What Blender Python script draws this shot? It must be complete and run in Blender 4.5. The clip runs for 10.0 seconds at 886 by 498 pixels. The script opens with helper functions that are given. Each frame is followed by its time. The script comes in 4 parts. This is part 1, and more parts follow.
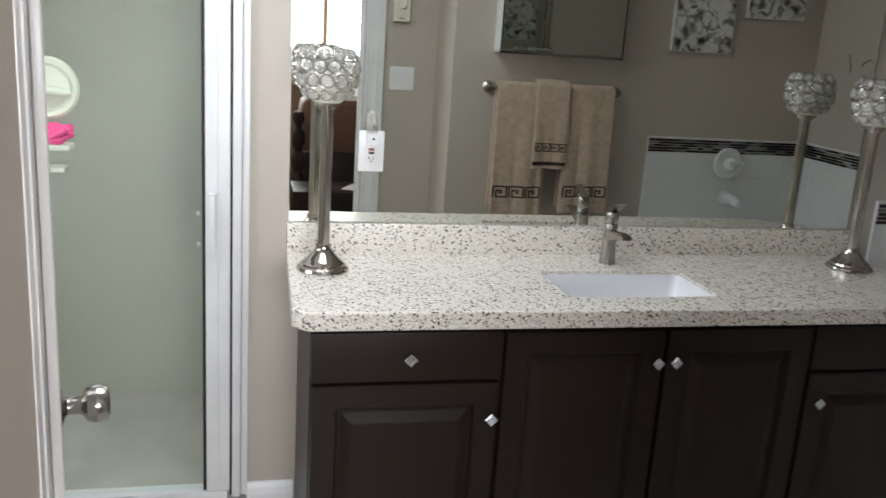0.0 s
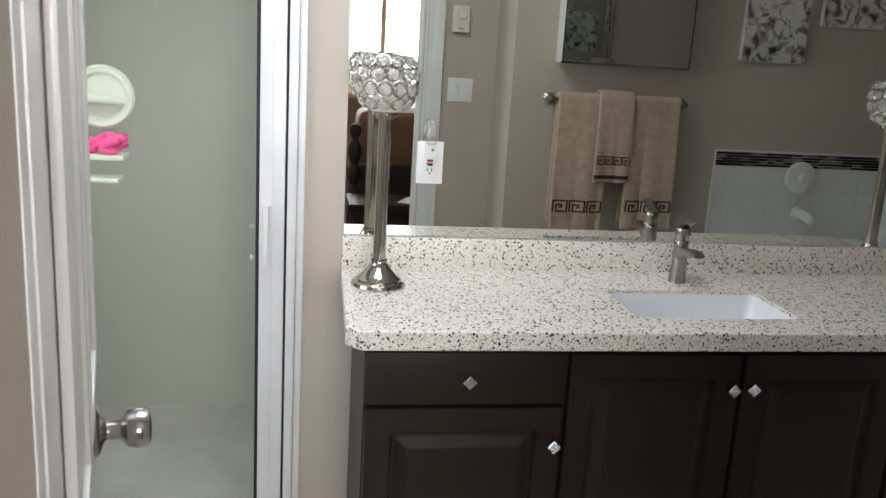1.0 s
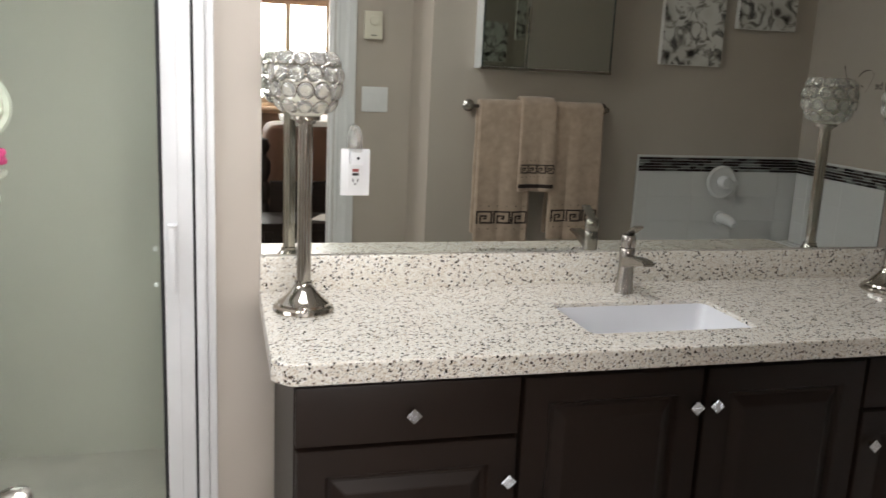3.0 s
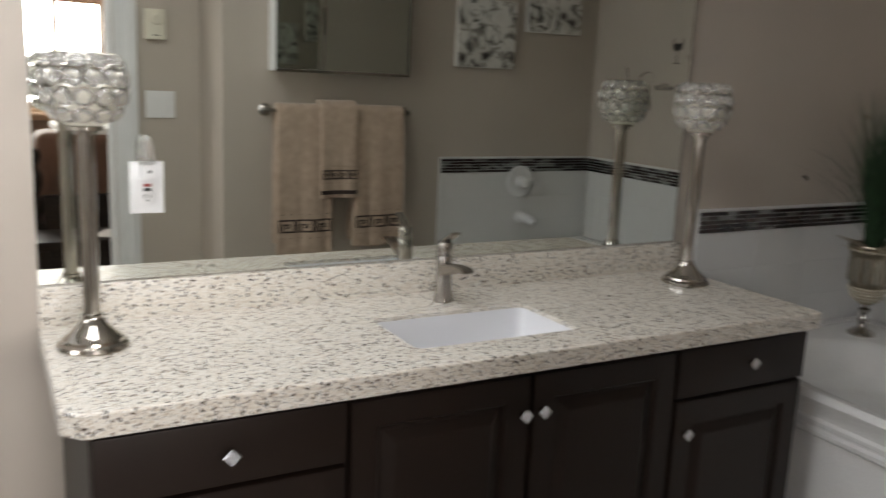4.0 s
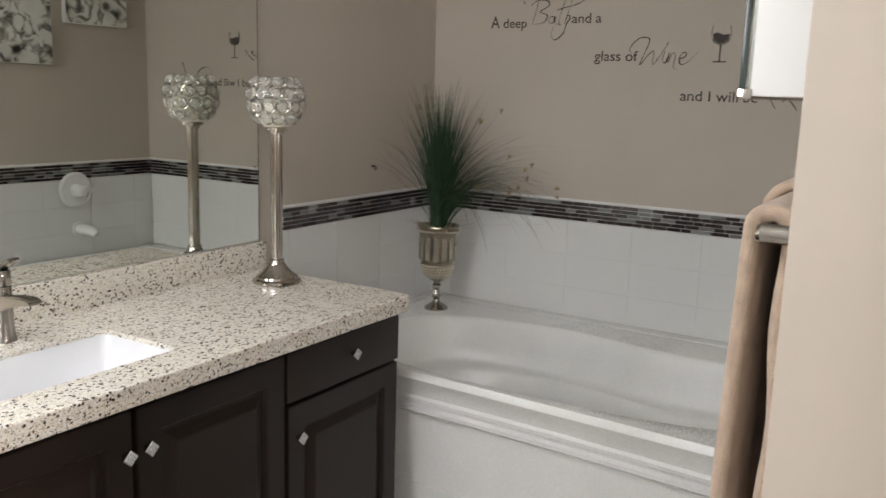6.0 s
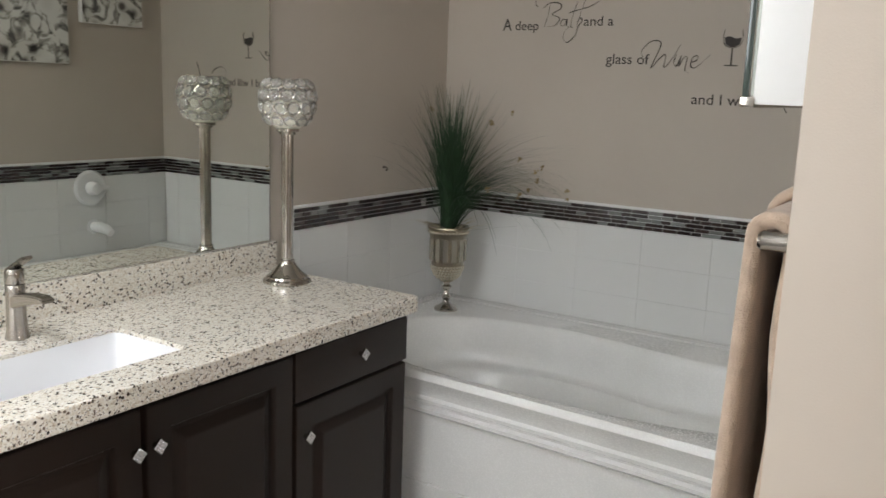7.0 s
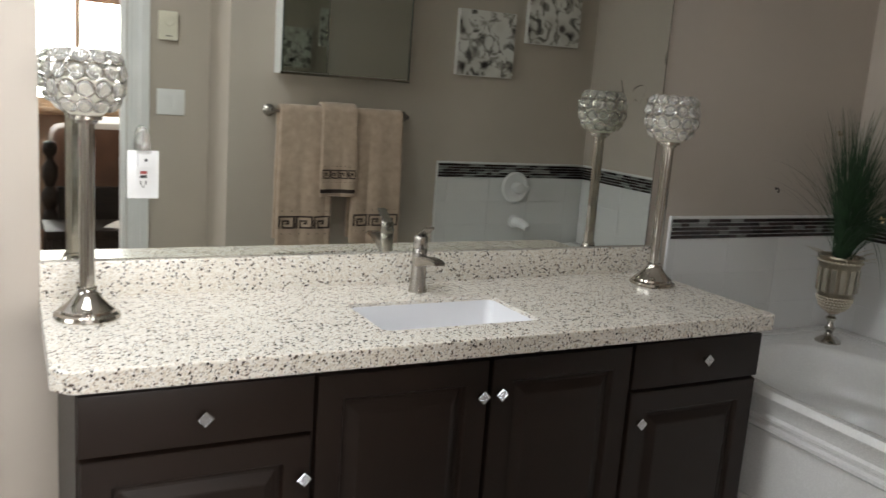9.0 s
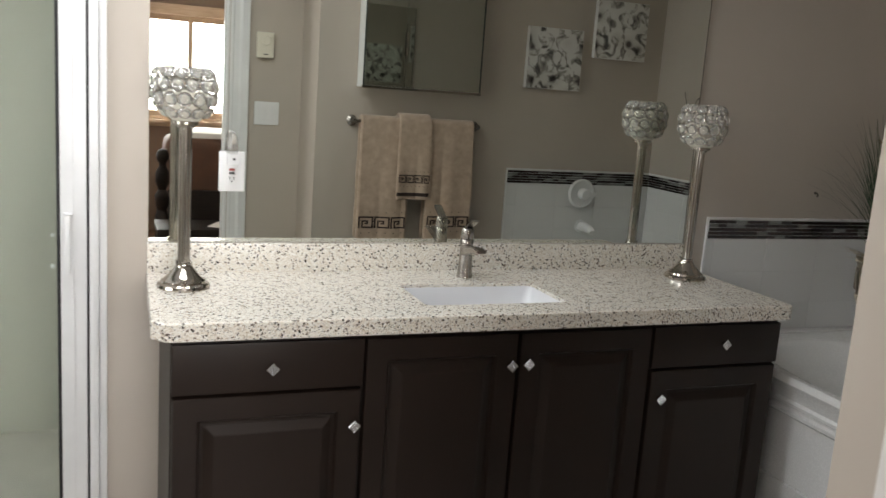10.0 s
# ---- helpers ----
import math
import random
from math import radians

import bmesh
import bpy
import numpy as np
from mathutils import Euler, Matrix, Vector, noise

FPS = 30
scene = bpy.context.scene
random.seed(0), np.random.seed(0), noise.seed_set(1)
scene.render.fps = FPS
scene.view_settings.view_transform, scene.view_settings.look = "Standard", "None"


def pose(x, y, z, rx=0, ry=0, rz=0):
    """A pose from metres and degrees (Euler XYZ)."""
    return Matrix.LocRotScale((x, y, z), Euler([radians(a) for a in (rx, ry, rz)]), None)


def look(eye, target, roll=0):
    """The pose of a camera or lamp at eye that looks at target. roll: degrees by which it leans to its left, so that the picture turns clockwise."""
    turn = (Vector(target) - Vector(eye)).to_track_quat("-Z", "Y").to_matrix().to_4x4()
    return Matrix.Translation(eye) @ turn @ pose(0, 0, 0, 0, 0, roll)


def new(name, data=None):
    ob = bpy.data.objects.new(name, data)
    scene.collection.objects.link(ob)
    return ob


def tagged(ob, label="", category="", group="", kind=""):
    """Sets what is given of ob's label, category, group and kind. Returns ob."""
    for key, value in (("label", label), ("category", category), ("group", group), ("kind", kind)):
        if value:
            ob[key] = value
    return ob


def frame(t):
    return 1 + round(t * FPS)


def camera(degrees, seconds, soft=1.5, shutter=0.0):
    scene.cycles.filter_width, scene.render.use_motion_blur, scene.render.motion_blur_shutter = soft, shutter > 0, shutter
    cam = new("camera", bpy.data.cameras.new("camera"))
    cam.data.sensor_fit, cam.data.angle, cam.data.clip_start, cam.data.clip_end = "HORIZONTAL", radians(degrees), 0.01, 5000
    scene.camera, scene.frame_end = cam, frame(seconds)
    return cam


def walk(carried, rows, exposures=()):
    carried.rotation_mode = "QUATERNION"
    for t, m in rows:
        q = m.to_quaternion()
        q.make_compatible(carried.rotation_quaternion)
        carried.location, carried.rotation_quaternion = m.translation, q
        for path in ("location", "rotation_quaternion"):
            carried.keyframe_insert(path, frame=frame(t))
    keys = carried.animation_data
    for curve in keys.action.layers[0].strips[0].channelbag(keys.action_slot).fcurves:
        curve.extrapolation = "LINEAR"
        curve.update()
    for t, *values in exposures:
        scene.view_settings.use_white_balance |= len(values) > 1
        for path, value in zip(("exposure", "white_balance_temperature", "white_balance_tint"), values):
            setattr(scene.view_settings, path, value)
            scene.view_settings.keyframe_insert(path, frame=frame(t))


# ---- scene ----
cam = camera(54.52, 10.0, shutter=0.5)
PATH = [
    (0, (-0.114, -2.466, 1.497), (0.329, -0.578, 1.009), 3.72),
    (0.5, (-0.128, -2.403, 1.485), (0.231, -0.494, 1.007), 3.63),
    (1, (-0.108, -2.363, 1.475), (0.211, -0.444, 1.011), 3.43),
    (1.5, (-0.097, -2.324, 1.456), (0.208, -0.399, 1.009), 3.19),
    (2, (-0.113, -2.276, 1.440), (0.240, -0.356, 1.005), 2.98),
    (3.5, (-0.127, -2.079, 1.422), (0.569, -0.247, 1.023), 2.57),
    (4, (-0.124, -2.016, 1.424), (0.837, -0.306, 1.033), 2.55),
    (4.5, (-0.124, -1.963, 1.414), (1.137, -0.458, 1.035), 2.41),
    (5, (-0.102, -1.929, 1.410), (1.351, -0.605, 1.040), 2.06),
    (5.5, (-0.081, -1.890, 1.406), (1.513, -0.739, 1.039), 1.77),
    (6, (-0.088, -1.878, 1.417), (1.585, -0.844, 1.055), 1.75),
    (6.2, (-0.090, -1.879, 1.423), (1.595, -0.864, 1.061), 1.72),
    (7.5, (-0.090, -1.944, 1.427), (1.469, -0.745, 1.061), 3.08),
    (8, (-0.103, -2.035, 1.428), (1.226, -0.589, 1.052), 3.41),
    (8.5, (-0.109, -2.090, 1.417), (1.006, -0.472, 1.041), 3.82),
    (9, (-0.100, -2.210, 1.420), (0.828, -0.478, 1.047), 4.26),
    (9.5, (-0.063, -2.411, 1.398), (0.731, -0.612, 1.035), 3.89),
    (10, (-0.096, -2.584, 1.423), (0.622, -0.752, 1.065), 4.04),
]
EXPOSURES = [
    (0, -0.95, 6200, 10), (1.0, -1.02, 6280, 10), (2.2, -0.95, 6600, 11.5), (3.5, -0.95, 6600, 12), (4.0, -1.05, 6650, 12),
    (4.5, -0.78, 6800, 12.5), (5.2, -0.48, 6920, 12.5), (6.2, -0.27, 6680, 11.5), (7.3, -0.29, 6580, 10), (8.0, -0.50, 6580, 10),
    (8.5, -0.58, 6500, 10), (9.0, -0.74, 6550, 10), (9.5, -0.90, 6600, 10), (10.0, -0.90, 6600, 10),
]
walk(cam, [(t, look(eye, target, roll)) for t, eye, target, roll in PATH], EXPOSURES)

# ---- world, sun, large lights, exposure ----
world = bpy.data.worlds.new("sky")
scene.world = world
world.use_nodes = True
wn = world.node_tree
sky = wn.nodes.new("ShaderNodeTexSky")
sky.sky_type, sky.sun_disc = "NISHITA", False
sky.sun_elevation, sky.sun_rotation = radians(42), radians(200)
wn.links.new(sky.outputs[0], wn.nodes["Background"].inputs["Color"])
wn.nodes["Background"].inputs["Strength"].default_value = 0.12


def opening_light(name, eye, target, w, h, power, colour):
    """Daylight through an opening: a window, or a hole added for fill light."""
    lamp = bpy.data.lights.new(name, "AREA")
    lamp.shape, lamp.size, lamp.size_y = "RECTANGLE", w, h
    lamp.energy, lamp.color = power, colour
    ob = new(name, lamp)
    ob.matrix_world = look(eye, target)
    return ob


opening_light("window_daylight", (0.2, -5.78, 1.54), (0.2, 0, 1.50), 2.2, 1.05, 400, (1.0, 0.99, 0.98))
# unseen lamp added to lift the return wall and bath side
opening_light("bedroom_fill_light", (-2.5, -3.9, 1.5), (0.9, -2.0, 1.4), 1.4, 1.2, 55, (1.0, 0.98, 0.97))
opening_light("west_window_daylight", (-1.31, -0.75, 1.62), (0.0, -0.75, 1.50), 0.78, 0.82, 24, (0.93, 0.97, 1.0))
# unseen overhead lamp added to brighten the worktop
opening_light("worktop_fill_light", (0.0, -0.80, 2.50), (0.03, -0.80, 0.0), 0.8, 0.8, 36, (0.93, 0.97, 1.0))
opening_light("shower_window_daylight", (-0.68, 0.90, 2.05), (-0.3, -1.2, 1.0), 0.8, 0.5, 9, (0.92, 1.0, 1.0))


# ---- materials ----
def material(name):
    m = bpy.data.materials.new(name)
    m.use_nodes = True
    nt = m.node_tree
    return m, nt, nt.nodes["Principled BSDF"]


def node(nt, kind, **sockets):
    n = nt.nodes.new(kind)
    for k, v in sockets.items():
        n.inputs[k].default_value = v
    return n


def ramp(nt, src, stops):
    r = nt.nodes.new("ShaderNodeValToRGB")
    els = r.color_ramp.elements
    while len(els) < len(stops):
        els.new(0.5)
    for el, (p, c) in zip(els, stops):
        el.position, el.color = p, (*c, 1)
    nt.links.new(src, r.inputs[0])
    return r


def coords(nt):
    return nt.nodes.new("ShaderNodeTexCoord").outputs["Object"]


def plain(name, colour, rough=0.5, metal=0.0, vary=0.12, scale=6.0, grain=220.0, bump=0.05, coat=0.0, spec=0.5):
    """Paint, plastic, metal: two scales of variation in colour and gloss, and a fine relief."""
    m, nt, b = material(name)
    co = coords(nt)
    big = node(nt, "ShaderNodeTexNoise", Scale=scale, Detail=4.0)
    fine = node(nt, "ShaderNodeTexNoise", Scale=grain, Detail=2.0)
    nt.links.new(co, big.inputs["Vector"])
    nt.links.new(co, fine.inputs["Vector"])
    lo = tuple(c * (1 - vary) for c in colour)
    hi = tuple(min(1, c * (1 + vary)) for c in colour)
    r = ramp(nt, big.outputs["Fac"], [(0.3, lo), (0.7, hi)])
    nt.links.new(r.outputs[0], b.inputs["Base Color"])
    rr = node(nt, "ShaderNodeMapRange")
    rr.inputs["To Min"].default_value, rr.inputs["To Max"].default_value = rough * 0.85, min(1, rough * 1.15)
    nt.links.new(fine.outputs["Fac"], rr.inputs["Value"])
    nt.links.new(rr.outputs[0], b.inputs["Roughness"])
    b.inputs["Metallic"].default_value = metal
    b.inputs["Coat Weight"].default_value = coat
    b.inputs["Specular IOR Level"].default_value = spec
    if bump:
        bp = node(nt, "ShaderNodeBump", Strength=bump, Distance=0.002)
        nt.links.new(fine.outputs["Fac"], bp.inputs["Height"])
        nt.links.new(bp.outputs[0], b.inputs["Normal"])
    return m


def wall_paint(name, colour):
    m, nt, b = material(name)
    co = coords(nt)
    roll = node(nt, "ShaderNodeTexNoise", Scale=380.0, Detail=3.0)
    cloud = node(nt, "ShaderNodeTexNoise", Scale=1.7, Detail=5.0)
    for n in (roll, cloud):
        nt.links.new(co, n.inputs["Vector"])
    r = ramp(nt, cloud.outputs["Fac"], [(0.3, tuple(c * 0.95 for c in colour)), (0.7, tuple(min(1, c * 1.04) for c in colour))])
    nt.links.new(r.outputs[0], b.inputs["Base Color"])
    b.inputs["Roughness"].default_value = 0.62
    bp = node(nt, "ShaderNodeBump", Strength=0.10, Distance=0.002)
    nt.links.new(roll.outputs["Fac"], bp.inputs["Height"])
    nt.links.new(bp.outputs[0], b.inputs["Normal"])
    return m


def granite(name):
    """Cream engineered stone with dark, tan and pale chips of two sizes."""
    m, nt, b = material(name)
    co = coords(nt)
    warp = node(nt, "ShaderNodeTexNoise", Scale=140.0, Detail=2.0)
    nt.links.new(co, warp.inputs["Vector"])
    mix = node(nt, "ShaderNodeMix")
    mix.data_type = "RGBA"
    mix.blend_type = "ADD"
    mix.inputs["Factor"].default_value = 0.0016
    nt.links.new(co, mix.inputs["A"])
    nt.links.new(warp.outputs["Color"], mix.inputs["B"])

    def chips(scale, stops):
        v = node(nt, "ShaderNodeTexVoronoi", Scale=scale)
        nt.links.new(mix.outputs["Result"], v.inputs["Vector"])
        sep = nt.nodes.new("ShaderNodeSeparateColor")
        nt.links.new(v.outputs["Color"], sep.inputs[0])
        r = ramp(nt, sep.outputs[0], stops)
        r.color_ramp.interpolation = "CONSTANT"
        return r

    def mask(scale, part_dark, reach=0.52):
        v = node(nt, "ShaderNodeTexVoronoi", Scale=scale)
        nt.links.new(mix.outputs["Result"], v.inputs["Vector"])
        sep = nt.nodes.new("ShaderNodeSeparateColor")
        nt.links.new(v.outputs["Color"], sep.inputs[0])
        chosen, near, both = (nt.nodes.new("ShaderNodeMath") for _ in range(3))
        chosen.operation, near.operation, both.operation = "LESS_THAN", "LESS_THAN", "MULTIPLY"
        chosen.inputs[1].default_value, near.inputs[1].default_value = part_dark, reach
        nt.links.new(sep.outputs[1], chosen.inputs[0])
        nt.links.new(v.outputs["Distance"], near.inputs[0])
        nt.links.new(chosen.outputs[0], both.inputs[0])
        nt.links.new(near.outputs[0], both.inputs[1])
        return both.outputs[0]

    def over(base, top, fac):
        x = node(nt, "ShaderNodeMix")
        x.data_type = "RGBA"
        nt.links.new(fac, x.inputs["Factor"])
        nt.links.new(base, x.inputs["A"])
        nt.links.new(top, x.inputs["B"])
        return x.outputs["Result"]

    ground = chips(330.0, [(0, (0.62, 0.53, 0.42)), (0.10, (0.76, 0.70, 0.61)), (0.40, (0.83, 0.79, 0.71)), (0.76, (0.88, 0.86, 0.81)), (0.97, (0.52, 0.43, 0.32))])
    dark = chips(172.0, [(0, (0.030, 0.024, 0.020)), (0.45, (0.085, 0.062, 0.048)), (0.75, (0.20, 0.16, 0.13))])
    tiny = chips(430.0, [(0, (0.05, 0.04, 0.034)), (0.6, (0.16, 0.12, 0.09))])
    face = over(ground.outputs[0], tiny.outputs[0], mask(430.0, 0.085))
    face = over(face, dark.outputs[0], mask(172.0, 0.135, 0.60))
    nt.links.new(face, b.inputs["Base Color"])
    b.inputs["Roughness"].default_value = 0.24
    b.inputs["Specular IOR Level"].default_value = 0.75
    return m


def wood(name, dark, light, scale=9.0, rough=0.45):
    m, nt, b = material(name)
    co = coords(nt)
    mp = nt.nodes.new("ShaderNodeMapping")
    mp.inputs["Scale"].default_value = (1, 12, 12)
    nt.links.new(co, mp.inputs[0])
    n = node(nt, "ShaderNodeTexNoise", Scale=scale, Detail=6.0, Distortion=0.6)
    nt.links.new(mp.outputs[0], n.inputs["Vector"])
    r = ramp(nt, n.outputs["Fac"], [(0.3, dark), (0.7, light)])
    nt.links.new(r.outputs[0], b.inputs["Base Color"])
    b.inputs["Roughness"].default_value = rough
    return m


def terry(name, colour):
    """Looped towelling."""
    m, nt, b = material(name)
    co = coords(nt)
    loops = node(nt, "ShaderNodeTexNoise", Scale=420.0, Detail=2.0)
    pile = node(nt, "ShaderNodeTexNoise", Scale=35.0, Detail=4.0)
    for n in (loops, pile):
        nt.links.new(co, n.inputs["Vector"])
    r = ramp(nt, pile.outputs["Fac"], [(0.3, tuple(c * 0.86 for c in colour)), (0.7, tuple(c * 1.1 for c in colour))])
    nt.links.new(r.outputs[0], b.inputs["Base Color"])
    b.inputs["Roughness"].default_value = 0.95
    b.inputs["Specular IOR Level"].default_value = 0.1
    b.inputs["Sheen Weight"].default_value = 0.35
    bp = node(nt, "ShaderNodeBump", Strength=0.7, Distance=0.004)
    nt.links.new(loops.outputs["Fac"], bp.inputs["Height"])
    nt.links.new(bp.outputs[0], b.inputs["Normal"])
    return m


def brushed(name, colour, rough):
    m, nt, b = material(name)
    co = coords(nt)
    mp = nt.nodes.new("ShaderNodeMapping")
    mp.inputs["Scale"].default_value = (1, 1, 30)
    nt.links.new(co, mp.inputs[0])
    n = node(nt, "ShaderNodeTexNoise", Scale=60.0, Detail=3.0)
    nt.links.new(mp.outputs[0], n.inputs["Vector"])
    rr = node(nt, "ShaderNodeMapRange")
    rr.inputs["To Min"].default_value, rr.inputs["To Max"].default_value = rough * 0.6, rough * 1.4
    nt.links.new(n.outputs["Fac"], rr.inputs["Value"])
    nt.links.new(rr.outputs[0], b.inputs["Roughness"])
    b.inputs["Base Color"].default_value = (*colour, 1)
    b.inputs["Metallic"].default_value = 1.0
    return m


def glass(name, colour, rough, ior=1.45):
    m, nt, b = material(name)
    b.inputs["Base Color"].default_value = (*colour, 1)
    b.inputs["Roughness"].default_value = rough
    b.inputs["IOR"].default_value = ior
    b.inputs["Transmission Weight"].default_value = 1.0
    return m


def mirror_mat(name, colour):
    m, nt, b = material(name)
    b.inputs["Base Color"].default_value = (*colour, 1)
    b.inputs["Metallic"].default_value, b.inputs["Roughness"].default_value = 1.0, 0.004
    return m


def pieces(name, tones, rough, spec=0.5):
    """Pieces that differ one by one in tone."""
    m, nt, b = material(name)
    info = nt.nodes.new("ShaderNodeObjectInfo")
    k = len(tones)
    r = ramp(nt, info.outputs["Random"], [(i / k, c) for i, c in enumerate(tones)])
    r.color_ramp.interpolation = "CONSTANT"
    n = node(nt, "ShaderNodeTexNoise", Scale=40.0, Detail=3.0)
    nt.links.new(coords(nt), n.inputs["Vector"])
    rr = node(nt, "ShaderNodeMapRange")
    rr.inputs["To Min"].default_value, rr.inputs["To Max"].default_value = rough * 0.7, rough * 1.3
    nt.links.new(n.outputs["Fac"], rr.inputs["Value"])
    nt.links.new(rr.outputs[0], b.inputs["Roughness"])
    nt.links.new(r.outputs[0], b.inputs["Base Color"])
    b.inputs["Specular IOR Level"].default_value = spec
    return m


def flowers(name, seed):
    """A black and white print of rounded petals with dark hearts and grey shade."""
    m, nt, b = material(name)
    mp = nt.nodes.new("ShaderNodeMapping")
    mp.inputs["Location"].default_value = (seed, seed * 0.7, seed * 1.3)
    nt.links.new(coords(nt), mp.inputs[0])
    v = node(nt, "ShaderNodeTexVoronoi", Scale=10.0)
    v.feature = "SMOOTH_F1"
    n = node(nt, "ShaderNodeTexNoise", Scale=13.0, Detail=4.0, Distortion=1.6)
    for q in (v, n):
        nt.links.new(mp.outputs[0], q.inputs["Vector"])
    a = ramp(nt, v.outputs["Distance"], [(0.12, (0.10, 0.085, 0.075)), (0.26, (0.62, 0.60, 0.56)), (0.5, (0.74, 0.73, 0.70))])
    c = ramp(nt, n.outputs["Fac"], [(0.33, (0.05, 0.045, 0.04)), (0.43, (0.50, 0.48, 0.45)), (0.50, (1, 1, 1))])
    x = node(nt, "ShaderNodeMix")
    x.data_type, x.blend_type = "RGBA", "MULTIPLY"
    x.inputs["Factor"].default_value = 0.9
    nt.links.new(a.outputs[0], x.inputs["A"])
    nt.links.new(c.outputs[0], x.inputs["B"])
    nt.links.new(x.outputs["Result"], b.inputs["Base Color"])
    b.inputs["Roughness"].default_value = 0.7
    return m


def glow(name, colour, strength):
    m, nt, b = material(name)
    b.inputs["Base Color"].default_value = (0, 0, 0, 1)
    b.inputs["Emission Color"].default_value = (*colour, 1)
    b.inputs["Emission Strength"].default_value = strength
    return m


PAINT = wall_paint("taupe_wall_paint", (0.505, 0.448, 0.388))
# bedroom tone darkened so the window-lit doorway face is less bright
DIMBEDPAINT = wall_paint("dimmed_bedroom_paint", (0.38, 0.32, 0.28))
CEIL = wall_paint("ceiling_paint", (0.78, 0.76, 0.73))
WHITE = plain("white_trim_paint", (0.80, 0.80, 0.80), 0.32, vary=0.04)
DOORWHITE = plain("white_door_paint", (0.78, 0.765, 0.755), 0.30, vary=0.03, bump=0.008, coat=0.2)
ALU = plain("white_coated_aluminium", (0.74, 0.74, 0.74), 0.30, vary=0.05)
GASKET = plain("black_rubber", (0.012, 0.012, 0.012), 0.6)
GRANITE = granite("speckled_stone")
BROWN = plain("dark_brown_lacquer", (0.0180, 0.0106, 0.0077), 0.40, vary=0.14, scale=3.0, grain=150, bump=0.03, spec=0.26)
BROWNIN = plain("dark_brown_carcass", (0.016, 0.011, 0.009), 0.6, spec=0.25)
PORCELAIN = plain("white_porcelain", (0.83, 0.83, 0.85), 0.10, vary=0.02, bump=0.0, coat=0.5)
ACRYLIC = plain("white_acrylic", (0.77, 0.765, 0.75), 0.27, vary=0.03, bump=0.0, coat=0.12)
NICKEL = brushed("brushed_nickel", (0.40, 0.375, 0.345), 0.24)
CHROME = brushed("polished_nickel", (0.50, 0.47, 0.43), 0.09)
MIRROR = mirror_mat("silvered_mirror", (0.78, 0.80, 0.755))
MIRROR2 = mirror_mat("silvered_mirror_dim", (0.62, 0.66, 0.62))
CRYSTAL = glass("clear_crystal", (0.97, 0.96, 0.93), 0.04, 1.5)
CRYSTAL.node_tree.nodes["Principled BSDF"].inputs["Transmission Weight"].default_value = 0.86
FROST = plain("frosted_white_glass", (0.82, 0.80, 0.70), 0.5, vary=0.05)
SHOWERGLASS = glass("satin_shower_glass", (0.88, 0.93, 0.88), 0.13, 1.05)
PLASTIC = plain("white_plastic", (0.80, 0.80, 0.80), 0.35, vary=0.03)
CREAMPLASTIC = plain("cream_plastic", (0.76, 0.72, 0.60), 0.4, vary=0.03)
DARKPLASTIC = plain("black_plastic", (0.02, 0.02, 0.02), 0.4)
REDPLASTIC = plain("red_plastic", (0.35, 0.06, 0.05), 0.4)
PINK = plain("pink_mesh_sponge", (0.85, 0.10, 0.30), 0.8, bump=0.4)
TOWEL = terry("tan_terry_cloth", (0.54, 0.41, 0.315))
BAND = plain("dark_brown_embroidery", (0.035, 0.02, 0.015), 0.85)
TILE = pieces("white_wall_tile_glaze", [(0.735, 0.735, 0.725), (0.745, 0.745, 0.735), (0.74, 0.74, 0.73), (0.75, 0.75, 0.74)], 0.16)
GROUT = plain("pale_grout", (0.73, 0.725, 0.715), 0.5)
MOSAIC = pieces("glass_mosaic", [(0.020, 0.013, 0.012), (0.030, 0.018, 0.016), (0.045, 0.030, 0.026), (0.022, 0.016, 0.014), (0.028, 0.020, 0.018), (0.19, 0.19, 0.18), (0.035, 0.024, 0.021), (0.26, 0.27, 0.26)], 0.14)
VINYL = plain("dark_brown_vinyl", (0.034, 0.026, 0.022), 0.6)
CANVAS = plain("white_canvas", (0.74, 0.73, 0.71), 0.8)
LEAF = plain("green_grass_blade", (0.022, 0.054, 0.022), 0.55, vary=0.45, scale=30.0)
SEED = plain("straw_seed_head", (0.26, 0.19, 0.09), 0.8, vary=0.3)
FLOORTILE = plain("pale_floor_tile", (0.52, 0.49, 0.45), 0.35)
WOODFLOOR = wood("brown_floorboards", (0.12, 0.06, 0.03), (0.26, 0.14, 0.07))
WINWOOD = wood("honey_window_wood", (0.46, 0.33, 0.22), (0.60, 0.45, 0.32))
DARKWOOD = wood("dark_bed_wood", (0.010, 0.007, 0.006), (0.022, 0.014, 0.010), rough=0.55)
DARKWOOD.node_tree.nodes["Principled BSDF"].inputs["Specular IOR Level"].default_value = 0.2
COVER = plain("brown_bedspread", (0.10, 0.046, 0.025), 0.75, vary=0.2, bump=0.2)
PILLOW = plain("white_bed_linen", (0.78, 0.77, 0.75), 0.8)
OUTSIDE = glow("bright_daylight", (1.0, 0.98, 0.95), 6.0)


# ---- mesh helpers ----
def mesh_of(bm, mat, name):
    me = bpy.data.meshes.new(name)
    bm.normal_update()
    bm.to_mesh(me)
    bm.free()
    for mm in mat if isinstance(mat, (list, tuple)) else [mat]:
        me.materials.append(mm)
    return me


def smooth(me, angle=35):
    me.shade_smooth()
    me.set_sharp_from_angle(angle=radians(angle))
    return me


